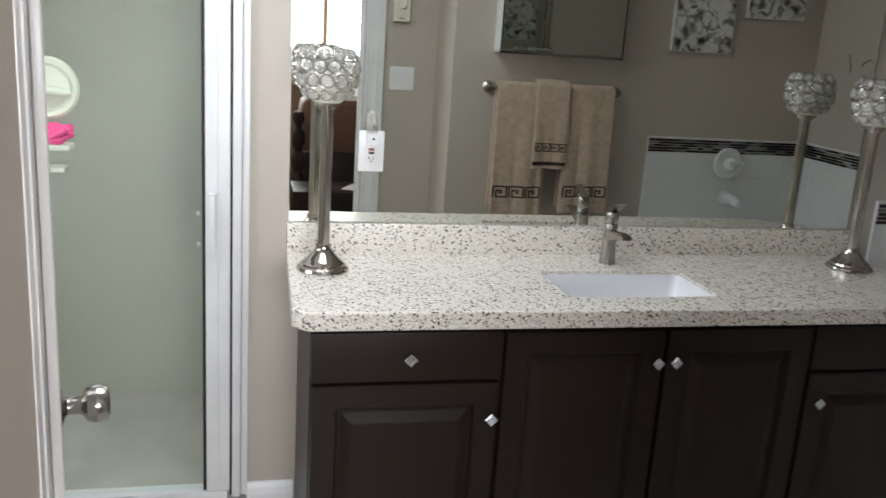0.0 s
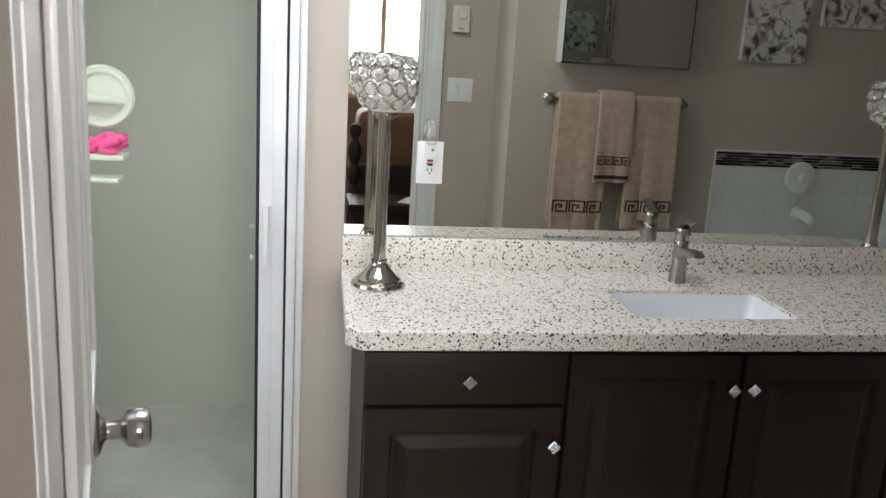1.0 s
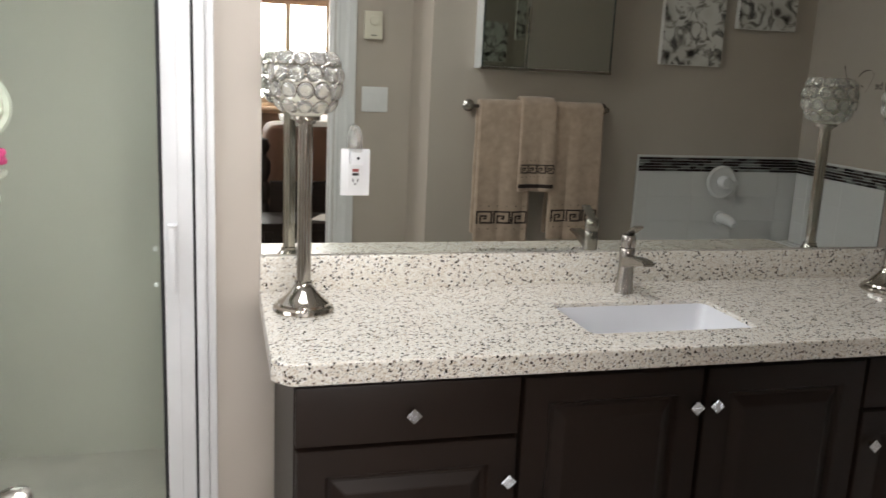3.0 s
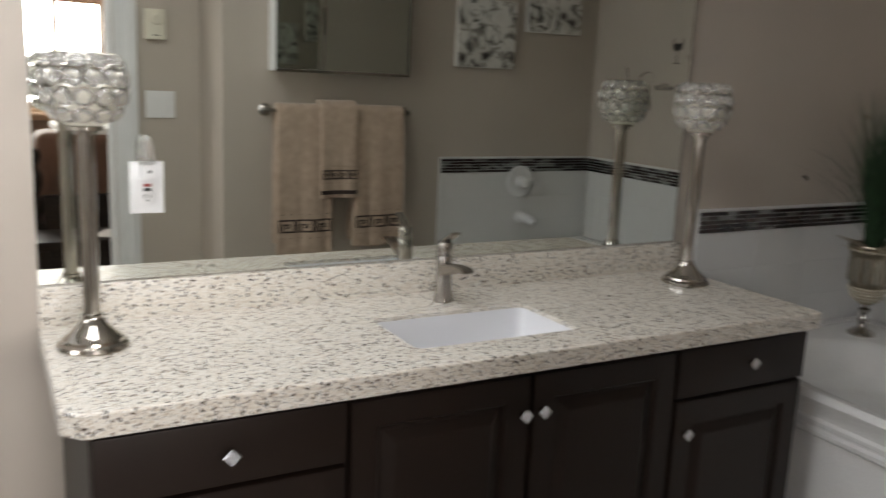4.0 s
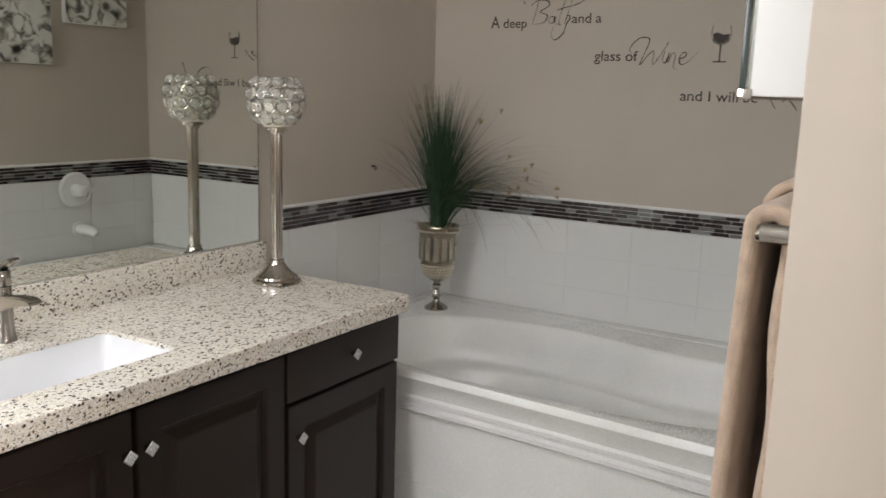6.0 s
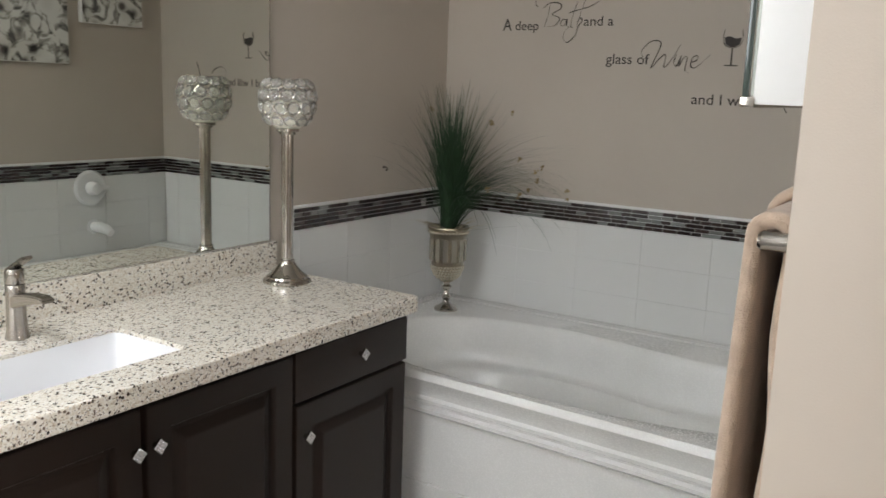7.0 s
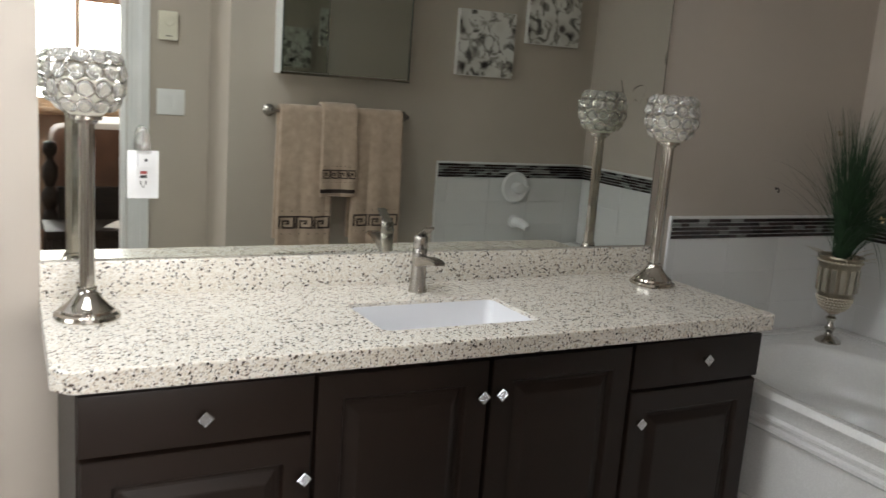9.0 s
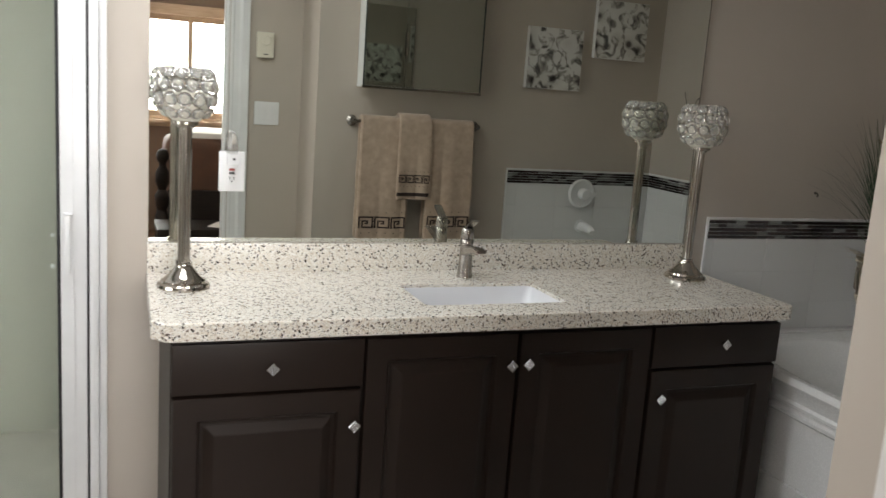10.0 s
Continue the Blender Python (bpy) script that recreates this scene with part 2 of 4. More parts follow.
def part(name, bm, mat, parent=None, label="", soft=True, m=None):
    ob = new(name, smooth(mesh_of(bm, mat, name)) if soft else mesh_of(bm, mat, name))
    if parent is not None:
        ob.parent = parent
    if m is not None:
        ob.matrix_basis = m
    return tagged(ob, label) if label else ob


def share(name, me, parent, m):
    ob = new(name, me)
    ob.parent = parent
    ob.matrix_basis = m
    return ob


def thing(name, at, label, category, group="", kind=""):
    ob = new(name)
    ob.location = at
    ob.empty_display_size = 0.05
    return tagged(ob, label, category, group, kind)


def box(x0, x1, y0, y1, z0, z1, bevel=0.0, bm=None, seg=2):
    b = bm or bmesh.new()
    vs = bmesh.ops.create_cube(b, size=1.0)["verts"]
    for v in vs:
        v.co = Vector((x0 + (v.co.x + 0.5) * (x1 - x0), y0 + (v.co.y + 0.5) * (y1 - y0), z0 + (v.co.z + 0.5) * (z1 - z0)))
    if bevel:
        edges = list({e for v in vs for e in v.link_edges})
        bmesh.ops.bevel(b, geom=edges, offset=bevel, segments=seg, affect="EDGES", profile=0.7)
    return b


def lathe(profile, n=32, bm=None, m=None):
    """A turned form from (radius, z) pairs, closed at both ends."""
    b = bm or bmesh.new()
    rings = []
    for r, z in profile:
        rings.append([b.verts.new((r * math.cos(2 * math.pi * i / n), r * math.sin(2 * math.pi * i / n), z)) for i in range(n)])
    for a, c in zip(rings, rings[1:]):
        for i in range(n):
            b.faces.new((a[i], a[(i + 1) % n], c[(i + 1) % n], c[i]))
    b.faces.new(rings[0][::-1])
    b.faces.new(rings[-1])
    if m is not None:
        for ring in rings:
            for v in ring:
                v.co = m @ v.co
    return b


def tube(points, radius, n=8, bm=None, closed=False, flat=1.0):
    """A rod of round section along points; radius a number or one for each point."""
    b = bm or bmesh.new()
    pts = [Vector(p) for p in points]
    rad = radius if isinstance(radius, (list, tuple)) else [radius] * len(pts)
    rings, side = [], None
    for i, p in enumerate(pts):
        if closed:
            d = (pts[(i + 1) % len(pts)] - pts[i - 1]).normalized()
        else:
            d = (pts[min(i + 1, len(pts) - 1)] - pts[max(i - 1, 0)]).normalized()
        if side is None:
            side = d.orthogonal().normalized()
        side = (side - d * side.dot(d)).normalized()
        up = d.cross(side)
        rings.append([b.verts.new(p + rad[i] * (math.cos(2 * math.pi * k / n) * side + flat * math.sin(2 * math.pi * k / n) * up)) for k in range(n)])
    pairs = list(zip(rings, rings[1:])) + ([(rings[-1], rings[0])] if closed else [])
    for a, c in pairs:
        for k in range(n):
            b.faces.new((a[k], a[(k + 1) % n], c[(k + 1) % n], c[k]))
    if not closed:
        b.faces.new(rings[0][::-1])
        b.faces.new(rings[-1])
    return b


def prism(outline, z0, z1, bevel=0.0):
    """An upright slab over an outline of (x, y)."""
    b = bmesh.new()
    lo = [b.verts.new((x, y, z0)) for x, y in outline]
    hi = [b.verts.new((x, y, z1)) for x, y in outline]
    b.faces.new(lo[::-1])
    b.faces.new(hi)
    for i in range(len(lo)):
        j = (i + 1) % len(lo)
        b.faces.new((lo[i], lo[j], hi[j], hi[i]))
    bmesh.ops.recalc_face_normals(b, faces=b.faces)
    if bevel:
        bmesh.ops.bevel(b, geom=list(b.edges), offset=bevel, segments=3, affect="EDGES", profile=0.6)
    return b


def structure(name, bm, mat, label, category="wall", soft=False):
    return tagged(part(name, bm, mat, None, soft=soft), label, category, kind="structure")


# ---- the shell ----
H = 2.45
NX0, EX, SY, RX, DY = -0.115, 2.857, -1.718, 0.857, -2.12
JL, JR, HY = -0.240, 0.476, -1.94
WX = -1.25
structure("wall_north", box(NX0, EX + 0.12, 0.006, 0.126, 0, H), PAINT, "taupe painted wall behind the vanity mirror")
structure("wall_east", box(EX, EX + 0.12, SY - 0.12, 0.006, 0, H), PAINT, "taupe painted wall beside the bathtub")
structure("wall_south", box(RX, EX, SY - 0.12, SY, 0, H), PAINT, "taupe painted wall with the towel bar")
structure("wall_return", box(RX, RX + 0.12, DY, SY - 0.12, 0, H), PAINT, "short taupe painted wall beside the doorway")
b = box(JR, RX + 0.12, DY - 0.12, DY, 0, H)
box(WX, JL, HY - 0.11, HY, 0, H, bm=b)
box(JL, JR, DY - 0.12, HY, 2.06, H, bm=b)
structure("wall_doorway", b, PAINT, "taupe painted wall with the open doorway")
# thin skin whose darker colour offsets too much window light on this face
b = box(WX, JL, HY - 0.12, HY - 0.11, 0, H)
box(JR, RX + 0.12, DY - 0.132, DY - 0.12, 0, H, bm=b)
structure("bedroom_wall_doorway", b, DIMBEDPAINT, "warm brown bedroom side of the doorway wall, toned down against strong light")
b = box(WX - 0.12, WX, DY - 0.12, -1.16, 0, H)
box(WX - 0.12, WX, -0.34, 1.07, 0, H, bm=b)
box(WX - 0.12, WX, -1.16, -0.34, 0, 1.19, bm=b)
box(WX - 0.12, WX, -1.16, -0.34, 2.05, H, bm=b)
structure("wall_west", b, PAINT, "taupe painted wall with a window past the shower")
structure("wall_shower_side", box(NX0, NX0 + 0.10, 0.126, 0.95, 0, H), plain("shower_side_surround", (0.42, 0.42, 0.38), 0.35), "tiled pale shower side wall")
b = box(WX, NX0 + 0.10, 0.95, 1.07, 0, 1.78)
box(WX, NX0 + 0.10, 0.95, 1.07, 2.34, H, bm=b)
box(WX, -1.12, 0.95, 1.07, 1.78, 2.34, bm=b)
box(-0.24, NX0 + 0.10, 0.95, 1.07, 1.78, 2.34, bm=b)
structure("wall_shower_back", b, plain("shower_surround", (0.53, 0.52, 0.465), 0.35, vary=0.03, scale=2.0), "pale beige shower back wall")
structure("wall_shower_header", box(WX, NX0, 0.006, 0.126, 2.02, H), PAINT, "taupe painted wall over the shower door")
structure("floor", box(WX - 0.12, EX + 0.12, DY - 0.12, 1.07, -0.10, 0), FLOORTILE, "pale tiled bathroom floor", "floor")
# square hole added in the unseen ceiling for the worktop fill lamp
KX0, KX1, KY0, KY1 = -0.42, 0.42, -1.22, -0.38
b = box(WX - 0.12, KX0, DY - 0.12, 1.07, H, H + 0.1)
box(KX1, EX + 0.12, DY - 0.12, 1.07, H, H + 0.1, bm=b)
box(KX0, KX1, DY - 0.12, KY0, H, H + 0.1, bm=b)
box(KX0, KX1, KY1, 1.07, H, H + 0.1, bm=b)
structure("ceiling", b, CEIL, "white painted bathroom ceiling with an added square light opening", "ceiling")
# bedroom past the doorway
BY = -5.6
structure("bedroom_floor", box(-2.6, 2.6, BY - 0.12, DY - 0.12, -0.10, 0), WOODFLOOR, "brown wooden bedroom floor", "floor")
structure("bedroom_ceiling", box(-2.72, 2.72, BY - 0.12, DY - 0.12, H, H + 0.1), CEIL, "white painted bedroom ceiling", "ceiling")
structure("bedroom_wall_east", box(2.6, 2.72, BY, DY - 0.12, 0, H), DIMBEDPAINT, "warm brown bedroom wall")
# this wall's opening is added to let the side fill lamp in
b = box(-2.72, -2.6, BY, -4.6, 0, H)
box(-2.72, -2.6, -3.2, DY - 0.12, 0, H, bm=b)
box(-2.72, -2.6, -4.6, -3.2, 0, 0.9, bm=b)
box(-2.72, -2.6, -4.6, -3.2, 2.1, H, bm=b)
structure("bedroom_wall_west", b, DIMBEDPAINT, "warm brown bedroom wall with an added light opening")
b = box(-2.6, WX - 0.12, DY - 0.24, DY - 0.12, 0, H)
box(RX + 0.12, 2.6, DY - 0.24, DY - 0.12, 0, H, bm=b)
structure("bedroom_wall_north", b, DIMBEDPAINT, "warm brown bedroom wall beside the doorway")
WL, WR, WB, WT = -0.62, 1.33, 1.04, 1.93
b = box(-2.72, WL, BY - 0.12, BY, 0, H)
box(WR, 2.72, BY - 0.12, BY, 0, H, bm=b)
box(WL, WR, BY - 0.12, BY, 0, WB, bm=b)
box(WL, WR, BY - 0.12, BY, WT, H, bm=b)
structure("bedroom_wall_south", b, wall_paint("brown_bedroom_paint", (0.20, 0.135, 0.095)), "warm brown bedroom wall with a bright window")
structure("backdrop", box(-6, 6, -9.0, -8.9, -1, 5), OUTSIDE, "bright white daylight outside the window", "backdrop")

# bedroom window: wooden casing, frame, mullions
win = thing("window_1", (0, BY, 0), "honey-coloured wooden window with bright daylight behind", "window", kind="structure")
for x0, x1, z0, z1 in ((WL - 0.09, WL, WB - 0.09, WT + 0.09), (WR, WR + 0.09, WB - 0.09, WT + 0.09), (WL, WR, WT, WT + 0.09), (WL, WR, WB - 0.09, WB)):
    part("casing", box(x0, x1, 0.002, 0.03, z0, z1, 0.004), WINWOOD, win)
for x in (WL, -0.19, 0.17, 0.535, 0.885, WR - 0.05):
    part("mullion", box(x, x + 0.045, -0.08, -0.02, WB, WT, 0.004), WINWOOD, win)
for z in (WB, WT - 0.05):
    part("rail", box(WL + 0.055, WR - 0.05, -0.078, -0.022, z, z + 0.05, 0.004), WINWOOD, win)
part("window_sill", box(WL - 0.1, WR + 0.1, 0.03, 0.09, WB - 0.06, WB - 0.03, 0.006), WINWOOD, win)

# door casings and jambs
door_frame = thing("door_frame", (0, DY, 0), "white painted door casing round the open doorway", "door frame", kind="structure")


def moulded(length, width, thick, name, parent, m):
    """A casing board with a stepped face, lying along z."""
    prof = [(0, 0), (0, thick * 0.55), (width * 0.12, thick * 0.7), (width * 0.2, thick * 0.55), (width * 0.45, thick * 0.6), (width * 0.62, thick), (width, thick), (width, 0)]
    return part(name, prism(prof, 0, length), WHITE, parent, m=m, soft=False)


moulded(2.06, 0.096, 0.020, "casing", door_frame, pose(JR + 0.003, 0.001, 0))
part("head_casing", box(JL, JR + 0.095, 0.001, 0.022, 2.06, 2.148, 0.003), WHITE, door_frame)
part("jamb", box(JR - 0.011, JR - 0.0005, -0.121, 0.0, 0, 2.048, 0.001), WHITE, door_frame)
part("hinge_jamb", box(JL - 0.018, JL + 0.001, HY - DY, HY + 0.012 - DY, 0, 2.048, 0.001), WHITE, door_frame)
part("stop", box(JR - 0.023, JR - 0.011, -0.075, -0.04, 0, 2.048), WHITE, door_frame)
part("head_jamb", box(JL + 0.0005, JR - 0.0005, -0.121, HY - DY, 2.048, 2.0595), WHITE, door_frame)

# baseboards
def baseboard(name, x0, x1, y):
    prof = [(0, 0), (0.014, 0), (0.014, 0.07), (0.011, 0.082), (0.011, 0.09), (0.006, 0.105), (0, 0.108)]
    bb = prism(prof, 0, x1 - x0)
    m = Matrix(((0, 0, 1, x0), (-1, 0, 0, y), (0, 1, 0, 0), (0, 0, 0, 1)))
    ob = part(name, bb, WHITE, None, m=m, soft=False)
    return tagged(ob, "white moulded baseboard along the wall", "baseboard", kind="structure")


baseboard("baseboard", NX0 + 0.004, 0.030, 0.004)
baseboard("baseboard", RX + 0.002, 1.92, SY)

# ---- shower ----
shower = thing("shower_enclosure", (0, 0, 0), "white framed shower door with satin glass panel", "shower")
part("jamb_post", box(-0.156, -0.131, -0.018, 0.06, 0.07, 2.0, 0.003), ALU, shower)
part("wall_channel", box(-0.130, -0.110, -0.010, 0.05, 0.07, 2.0, 0.005), ALU, shower)
for x in (-0.148, -0.139):
    part("rib", box(x, x + 0.003, -0.021, -0.0175, 0.07, 2.0, 0.001), ALU, shower)
part("hinge_gap_seal", box(-0.1625, -0.1565, -0.004, 0.03, 0.07, 2.0), GASKET, shower)
stile = part("stile", box(-0.231, -0.163, -0.014, 0.034, 0.09, 1.98, 0.004), ALU, shower)
part("bead", box(-0.199, -0.196, -0.017, -0.013, 0.09, 1.98, 0.001), ALU, stile)
part("seal", box(-0.2405, -0.231, -0.006, 0.026, 0.09, 1.98), GASKET, shower)
handle = part("door_pull", box(-0.221, -0.205, -0.036, -0.014, 0.850, 1.018, 0.004), ALU, shower, "slim white pull handle")
part("pull_cap", box(-0.221, -0.199, -0.038, -0.013, 1.0185, 1.0225, 0.001), ALU, handle)
# small discs stand in for the pull's faint reflections in the glass
for z in (0.865, 0.955):
    part("pull_reflection", lathe([(0.001, 0.0), (0.006, 0.0), (0.006, 0.006), (0.001, 0.007)], 12, m=pose(-0.252, 0.0105, z, -90, 0, 0)), ALU, shower)
pane = part("glass_panel", box(-1.19, -0.2405, 0.004, 0.010, 0.09, 1.98), SHOWERGLASS, shower, "satin translucent glass", soft=False)
pane.visible_shadow = False
part("stile", box(-1.25, -1.19, -0.014, 0.034, 0.09, 1.98, 0.004), ALU, shower)
part("top_rail", box(-1.25, -0.132, -0.016, 0.05, 1.98, 2.02, 0.004), ALU, shower)
part("bottom_rail", box(-1.25, -0.170, -0.016, 0.04, 0.05, 0.09, 0.004), ALU, shower)
part("curb", box(-1.25, -0.116, -0.03, 0.10, 0, 0.05, 0.008), ACRYLIC, shower)

SHELFWHITE = plain("aged_white_plastic", (0.70, 0.69, 0.60), 0.4, vary=0.06)
caddy = thing("shower_caddy", (-0.648, 0.012, 1.285), "white suction-cup shower shelf hung on the glass", "shower shelf")
prof = [(0.001, 0.0), (0.06, 0.0), (0.078, 0.006), (0.084, 0.016), (0.078, 0.022), (0.066, 0.02), (0.058, 0.010), (0.001, 0.008)]
part("suction_cup", lathe(prof, 36, m=pose(0, 0.075, 0, 90, 0, 0)), SHELFWHITE, caddy)
part("lever", tube([(-0.070, 0.046, -0.006), (-0.03, 0.040, -0.004), (0.03, 0.042, -0.008), (0.062, 0.048, -0.012)], [0.019, 0.015, 0.012, 0.007], 12), SHELFWHITE, caddy)
part("shelf", box(-0.10, 0.06, 0.01, 0.09, -0.165, -0.150, 0.006), SHELFWHITE, caddy)
part("tray", box(-0.10, 0.045, 0.012, 0.085, -0.225, -0.213, 0.005), SHELFWHITE, caddy)
part("bracket", box(-0.07, -0.045, 0.060, 0.072, -0.225, -0.06, 0.003), SHELFWHITE, caddy)
b = bmesh.new()
rng = random.Random(4)
for i in range(9):
    c = Vector((-0.06 + rng.uniform(0, 0.10), 0.05 + rng.uniform(-0.02, 0.02), -0.125 + rng.uniform(-0.012, 0.014)))
    ring = [c + 0.022 * Vector((math.cos(a), 0.7 * math.sin(a), 0.5 * math.sin(a + i))) for a in [k * math.pi / 4 for k in range(8)]]
    tube(ring, 0.011, 8, b, closed=True)
tagged(part("bath_sponge", b, PINK, m=pose(-0.648, 0.012, 1.285)), "pink looped bath sponge lying on the shower shelf", "sponge")

# ---- the bathroom door ----
door = thing("door_1", (-0.238, -1.926, 0), "white panelled door standing open with a nickel knob", "door", kind="structure")
door.rotation_euler = (0, 0, radians(11.9))
DW = 0.748
part("leaf", box(-0.034, 0, 0, DW, 0.01, 2.03, 0.002), DOORWHITE, door)
for z0, z1 in ((0.22, 0.83), (1.06, 1.86)):
    for y0, y1 in ((0.10, 0.350), (0.405, 0.655)):
        fr = bmesh.new()
        for a0, a1, c0, c1 in ((y0, y0 + 0.022, z0, z1), (y1 - 0.022, y1, z0, z1), (y0 + 0.022, y1 - 0.022, z0, z0 + 0.022), (y0 + 0.022, y1 - 0.022, z1 - 0.022, z1)):
            box(0.001, 0.009, a0, a1, c0, c1, 0.003, fr)
        mould = part("panel_moulding", fr, DOORWHITE, door)
        part("panel", box(0.001, 0.006, y0 + 0.05, y1 - 0.05, z0 + 0.05, z1 - 0.05, 0.003), DOORWHITE, mould)
knob_profile = [(0.001, 0.0), (0.033, 0.0), (0.034, 0.004), (0.030, 0.008), (0.018, 0.012), (0.0125, 0.016), (0.0125, 0.032), (0.015, 0.036), (0.024, 0.042), (0.0275, 0.052), (0.0275, 0.062), (0.024, 0.070), (0.017, 0.073), (0.001, 0.073)]
part("door_knob", lathe(knob_profile, 36, m=pose(0.0005, 0.690, 0.945, 0, 90, 0)), NICKEL, door, "round brushed nickel knob")
part("latch_plate", box(-0.030, -0.005, DW, DW + 0.002, 0.91, 0.97), NICKEL, door)

# ---- vanity ----
def raised_door(x0, x1, z0, z1, parent, name="door", edge=0.062):
    """A cabinet front: frame, sunken groove and raised bevelled field."""
    w, h = x1 - x0, z1 - z0
    bm = bmesh.new()
    steps = [(0, 0.0), (0.004, -0.019), (edge, -0.019), (edge + 0.006, -0.008), (edge + 0.014, -0.008), (edge + 0.040, -0.021)]
    rings = []
    for inset, y in steps:
        rings.append([bm.verts.new((x, y, z)) for x, z in ((x0 + inset, z0 + inset), (x1 - inset, z0 + inset), (x1 - inset, z1 - inset), (x0 + inset, z1 - inset))])
    for a, c in zip(rings, rings[1:]):
        for i in range(4):
            bm.faces.new((a[i], a[(i + 1) % 4], c[(i + 1) % 4], c[i]))
    bm.faces.new(rings[-1])
    bm.faces.new(rings[0][::-1])
    bmesh.ops.bevel(bm, geom=[e for e in bm.edges], offset=0.0016, segments=2, affect="EDGES")
    bmesh.ops.recalc_face_normals(bm, faces=bm.faces)
    ob = part(name, bm, BROWN, parent, soft=False)
    smooth(ob.data, 14)
    return ob


def drawer_front(x0, x1, z0, z1, parent):
    return part("drawer_front", box(x0, x1, -0.019, 0.0, z0, z1, 0.004), BROWN, parent)


def knob(x, z, parent):
    """A square crystal-set knob turned on its corner."""
    ob = part("knob", lathe([(0.001, 0), (0.006, 0), (0.006, 0.014), (0.001, 0.014)], 12, m=pose(x, -0.019, z, 90, 0, 0)), CHROME, parent, "diamond-shaped crystal knob")
    s = 0.0125
    body = box(-s, s, -s, s, 0, 0.006, 0.001)
    plate = part("plate", body, CHROME, ob, m=pose(x, -0.033, z, 90, 45, 0))
    grid = bmesh.new()
    for i in range(4):
        for j in range(4):
            cx, cy, r = -0.009 + 0.006 * i, -0.009 + 0.006 * j, 0.0028
            base = [grid.verts.new((cx + dx * r, cy + dy * r, 0.006)) for dx, dy in ((-1, -1), (1, -1), (1, 1), (-1, 1))]
            tip = [grid.verts.new((cx + dx * r * 0.4, cy + dy * r * 0.4, 0.0085)) for dx, dy in ((-1, -1), (1, -1), (1, 1), (-1, 1))]
            for k in range(4):
                grid.faces.new((base[k], base[(k + 1) % 4], tip[(k + 1) % 4], tip[k]))
            grid.faces.new(tip)
    tagged(part("crystals", grid, RHINE, ob, m=pose(x, -0.033, z, 90, 45, 0), soft=False), "tiny clear crystals set in rows", kind="stuff")
    return ob


RHINE = plain("rhinestones", (0.70, 0.70, 0.72), 0.12, metal=0.85, vary=0.2, scale=300.0, bump=0)
FY = -0.514
Z0, Z1, ZD = 0.10, 0.787, 0.657


def carcass(x0, x1, parent, open_top=False):
    bm = box(x0, x1, 0.0, 0.50, 0.09, 0.64 if open_top else 0.803)
    if open_top:
        box(x0, x1, 0.0, 0.018, 0.64, 0.803, bm=bm)
    part("body", bm, BROWNIN if x0 > 0.5 else BROWN, parent, soft=False)
    part("toe_kick", box(x0, x1, 0.06, 0.075, 0.0, 0.09), BROWNIN, parent, soft=False)


unit = thing("vanity_cabinet", (0, FY, 0), "dark brown vanity cabinet with one drawer and door", "cabinet", "vanity cabinets")
carcass(0.034, 0.5125, unit)
knob(0.275, 0.722, drawer_front(0.036, 0.510, ZD + 0.003, Z1, unit))
knob(0.490, 0.557, raised_door(0.036, 0.510, Z0, ZD - 0.003, unit))
unit = thing("vanity_cabinet", (0, FY, 0), "dark brown sink cabinet with a pair of doors", "cabinet", "vanity cabinets")
carcass(0.5135, 1.394, unit, True)
knob(0.930, 0.697, raised_door(0.516, 0.953, Z0, Z1, unit))
knob(0.981, 0.699, raised_door(0.958, 1.391, Z0, Z1, unit))
unit = thing("vanity_cabinet", (0, FY, 0), "dark brown vanity cabinet with one drawer and door", "cabinet", "vanity cabinets")
carcass(1.395, 1.864, unit)
knob(1.647, 0.729, drawer_front(1.397, 1.862, ZD + 0.003, Z1, unit))
knob(1.432, 0.567, raised_door(1.397, 1.862, Z0, ZD - 0.003, unit))

# worktop with the basin's cut-out
SX0, SX1, SY0, SY1 = 0.702, 1.141, -0.454, -0.207


def rounded(x0, x1, y0, y1, r, n=5):
    out = []
    for cx, cy, a0 in ((x1 - r, y0 + r, -90), (x1 - r, y1 - r, 0), (x0 + r, y1 - r, 90), (x0 + r, y0 + r, 180)):
        out += [(cx + r * math.cos(radians(a0 + 90 * k / n)), cy + r * math.sin(radians(a0 + 90 * k / n))) for k in range(n + 1)]
    return out


TOP = 0.85
outline = [(-0.004, 0.004), (-0.012, -0.527), (-0.005, -0.541), (0.018, -0.563), (0.030, -0.566), (1.858, -0.566), (1.870, -0.561), (1.875, -0.549), (1.875, 0.004)]
hole = rounded(SX0, SX1, SY0, SY1, 0.022)


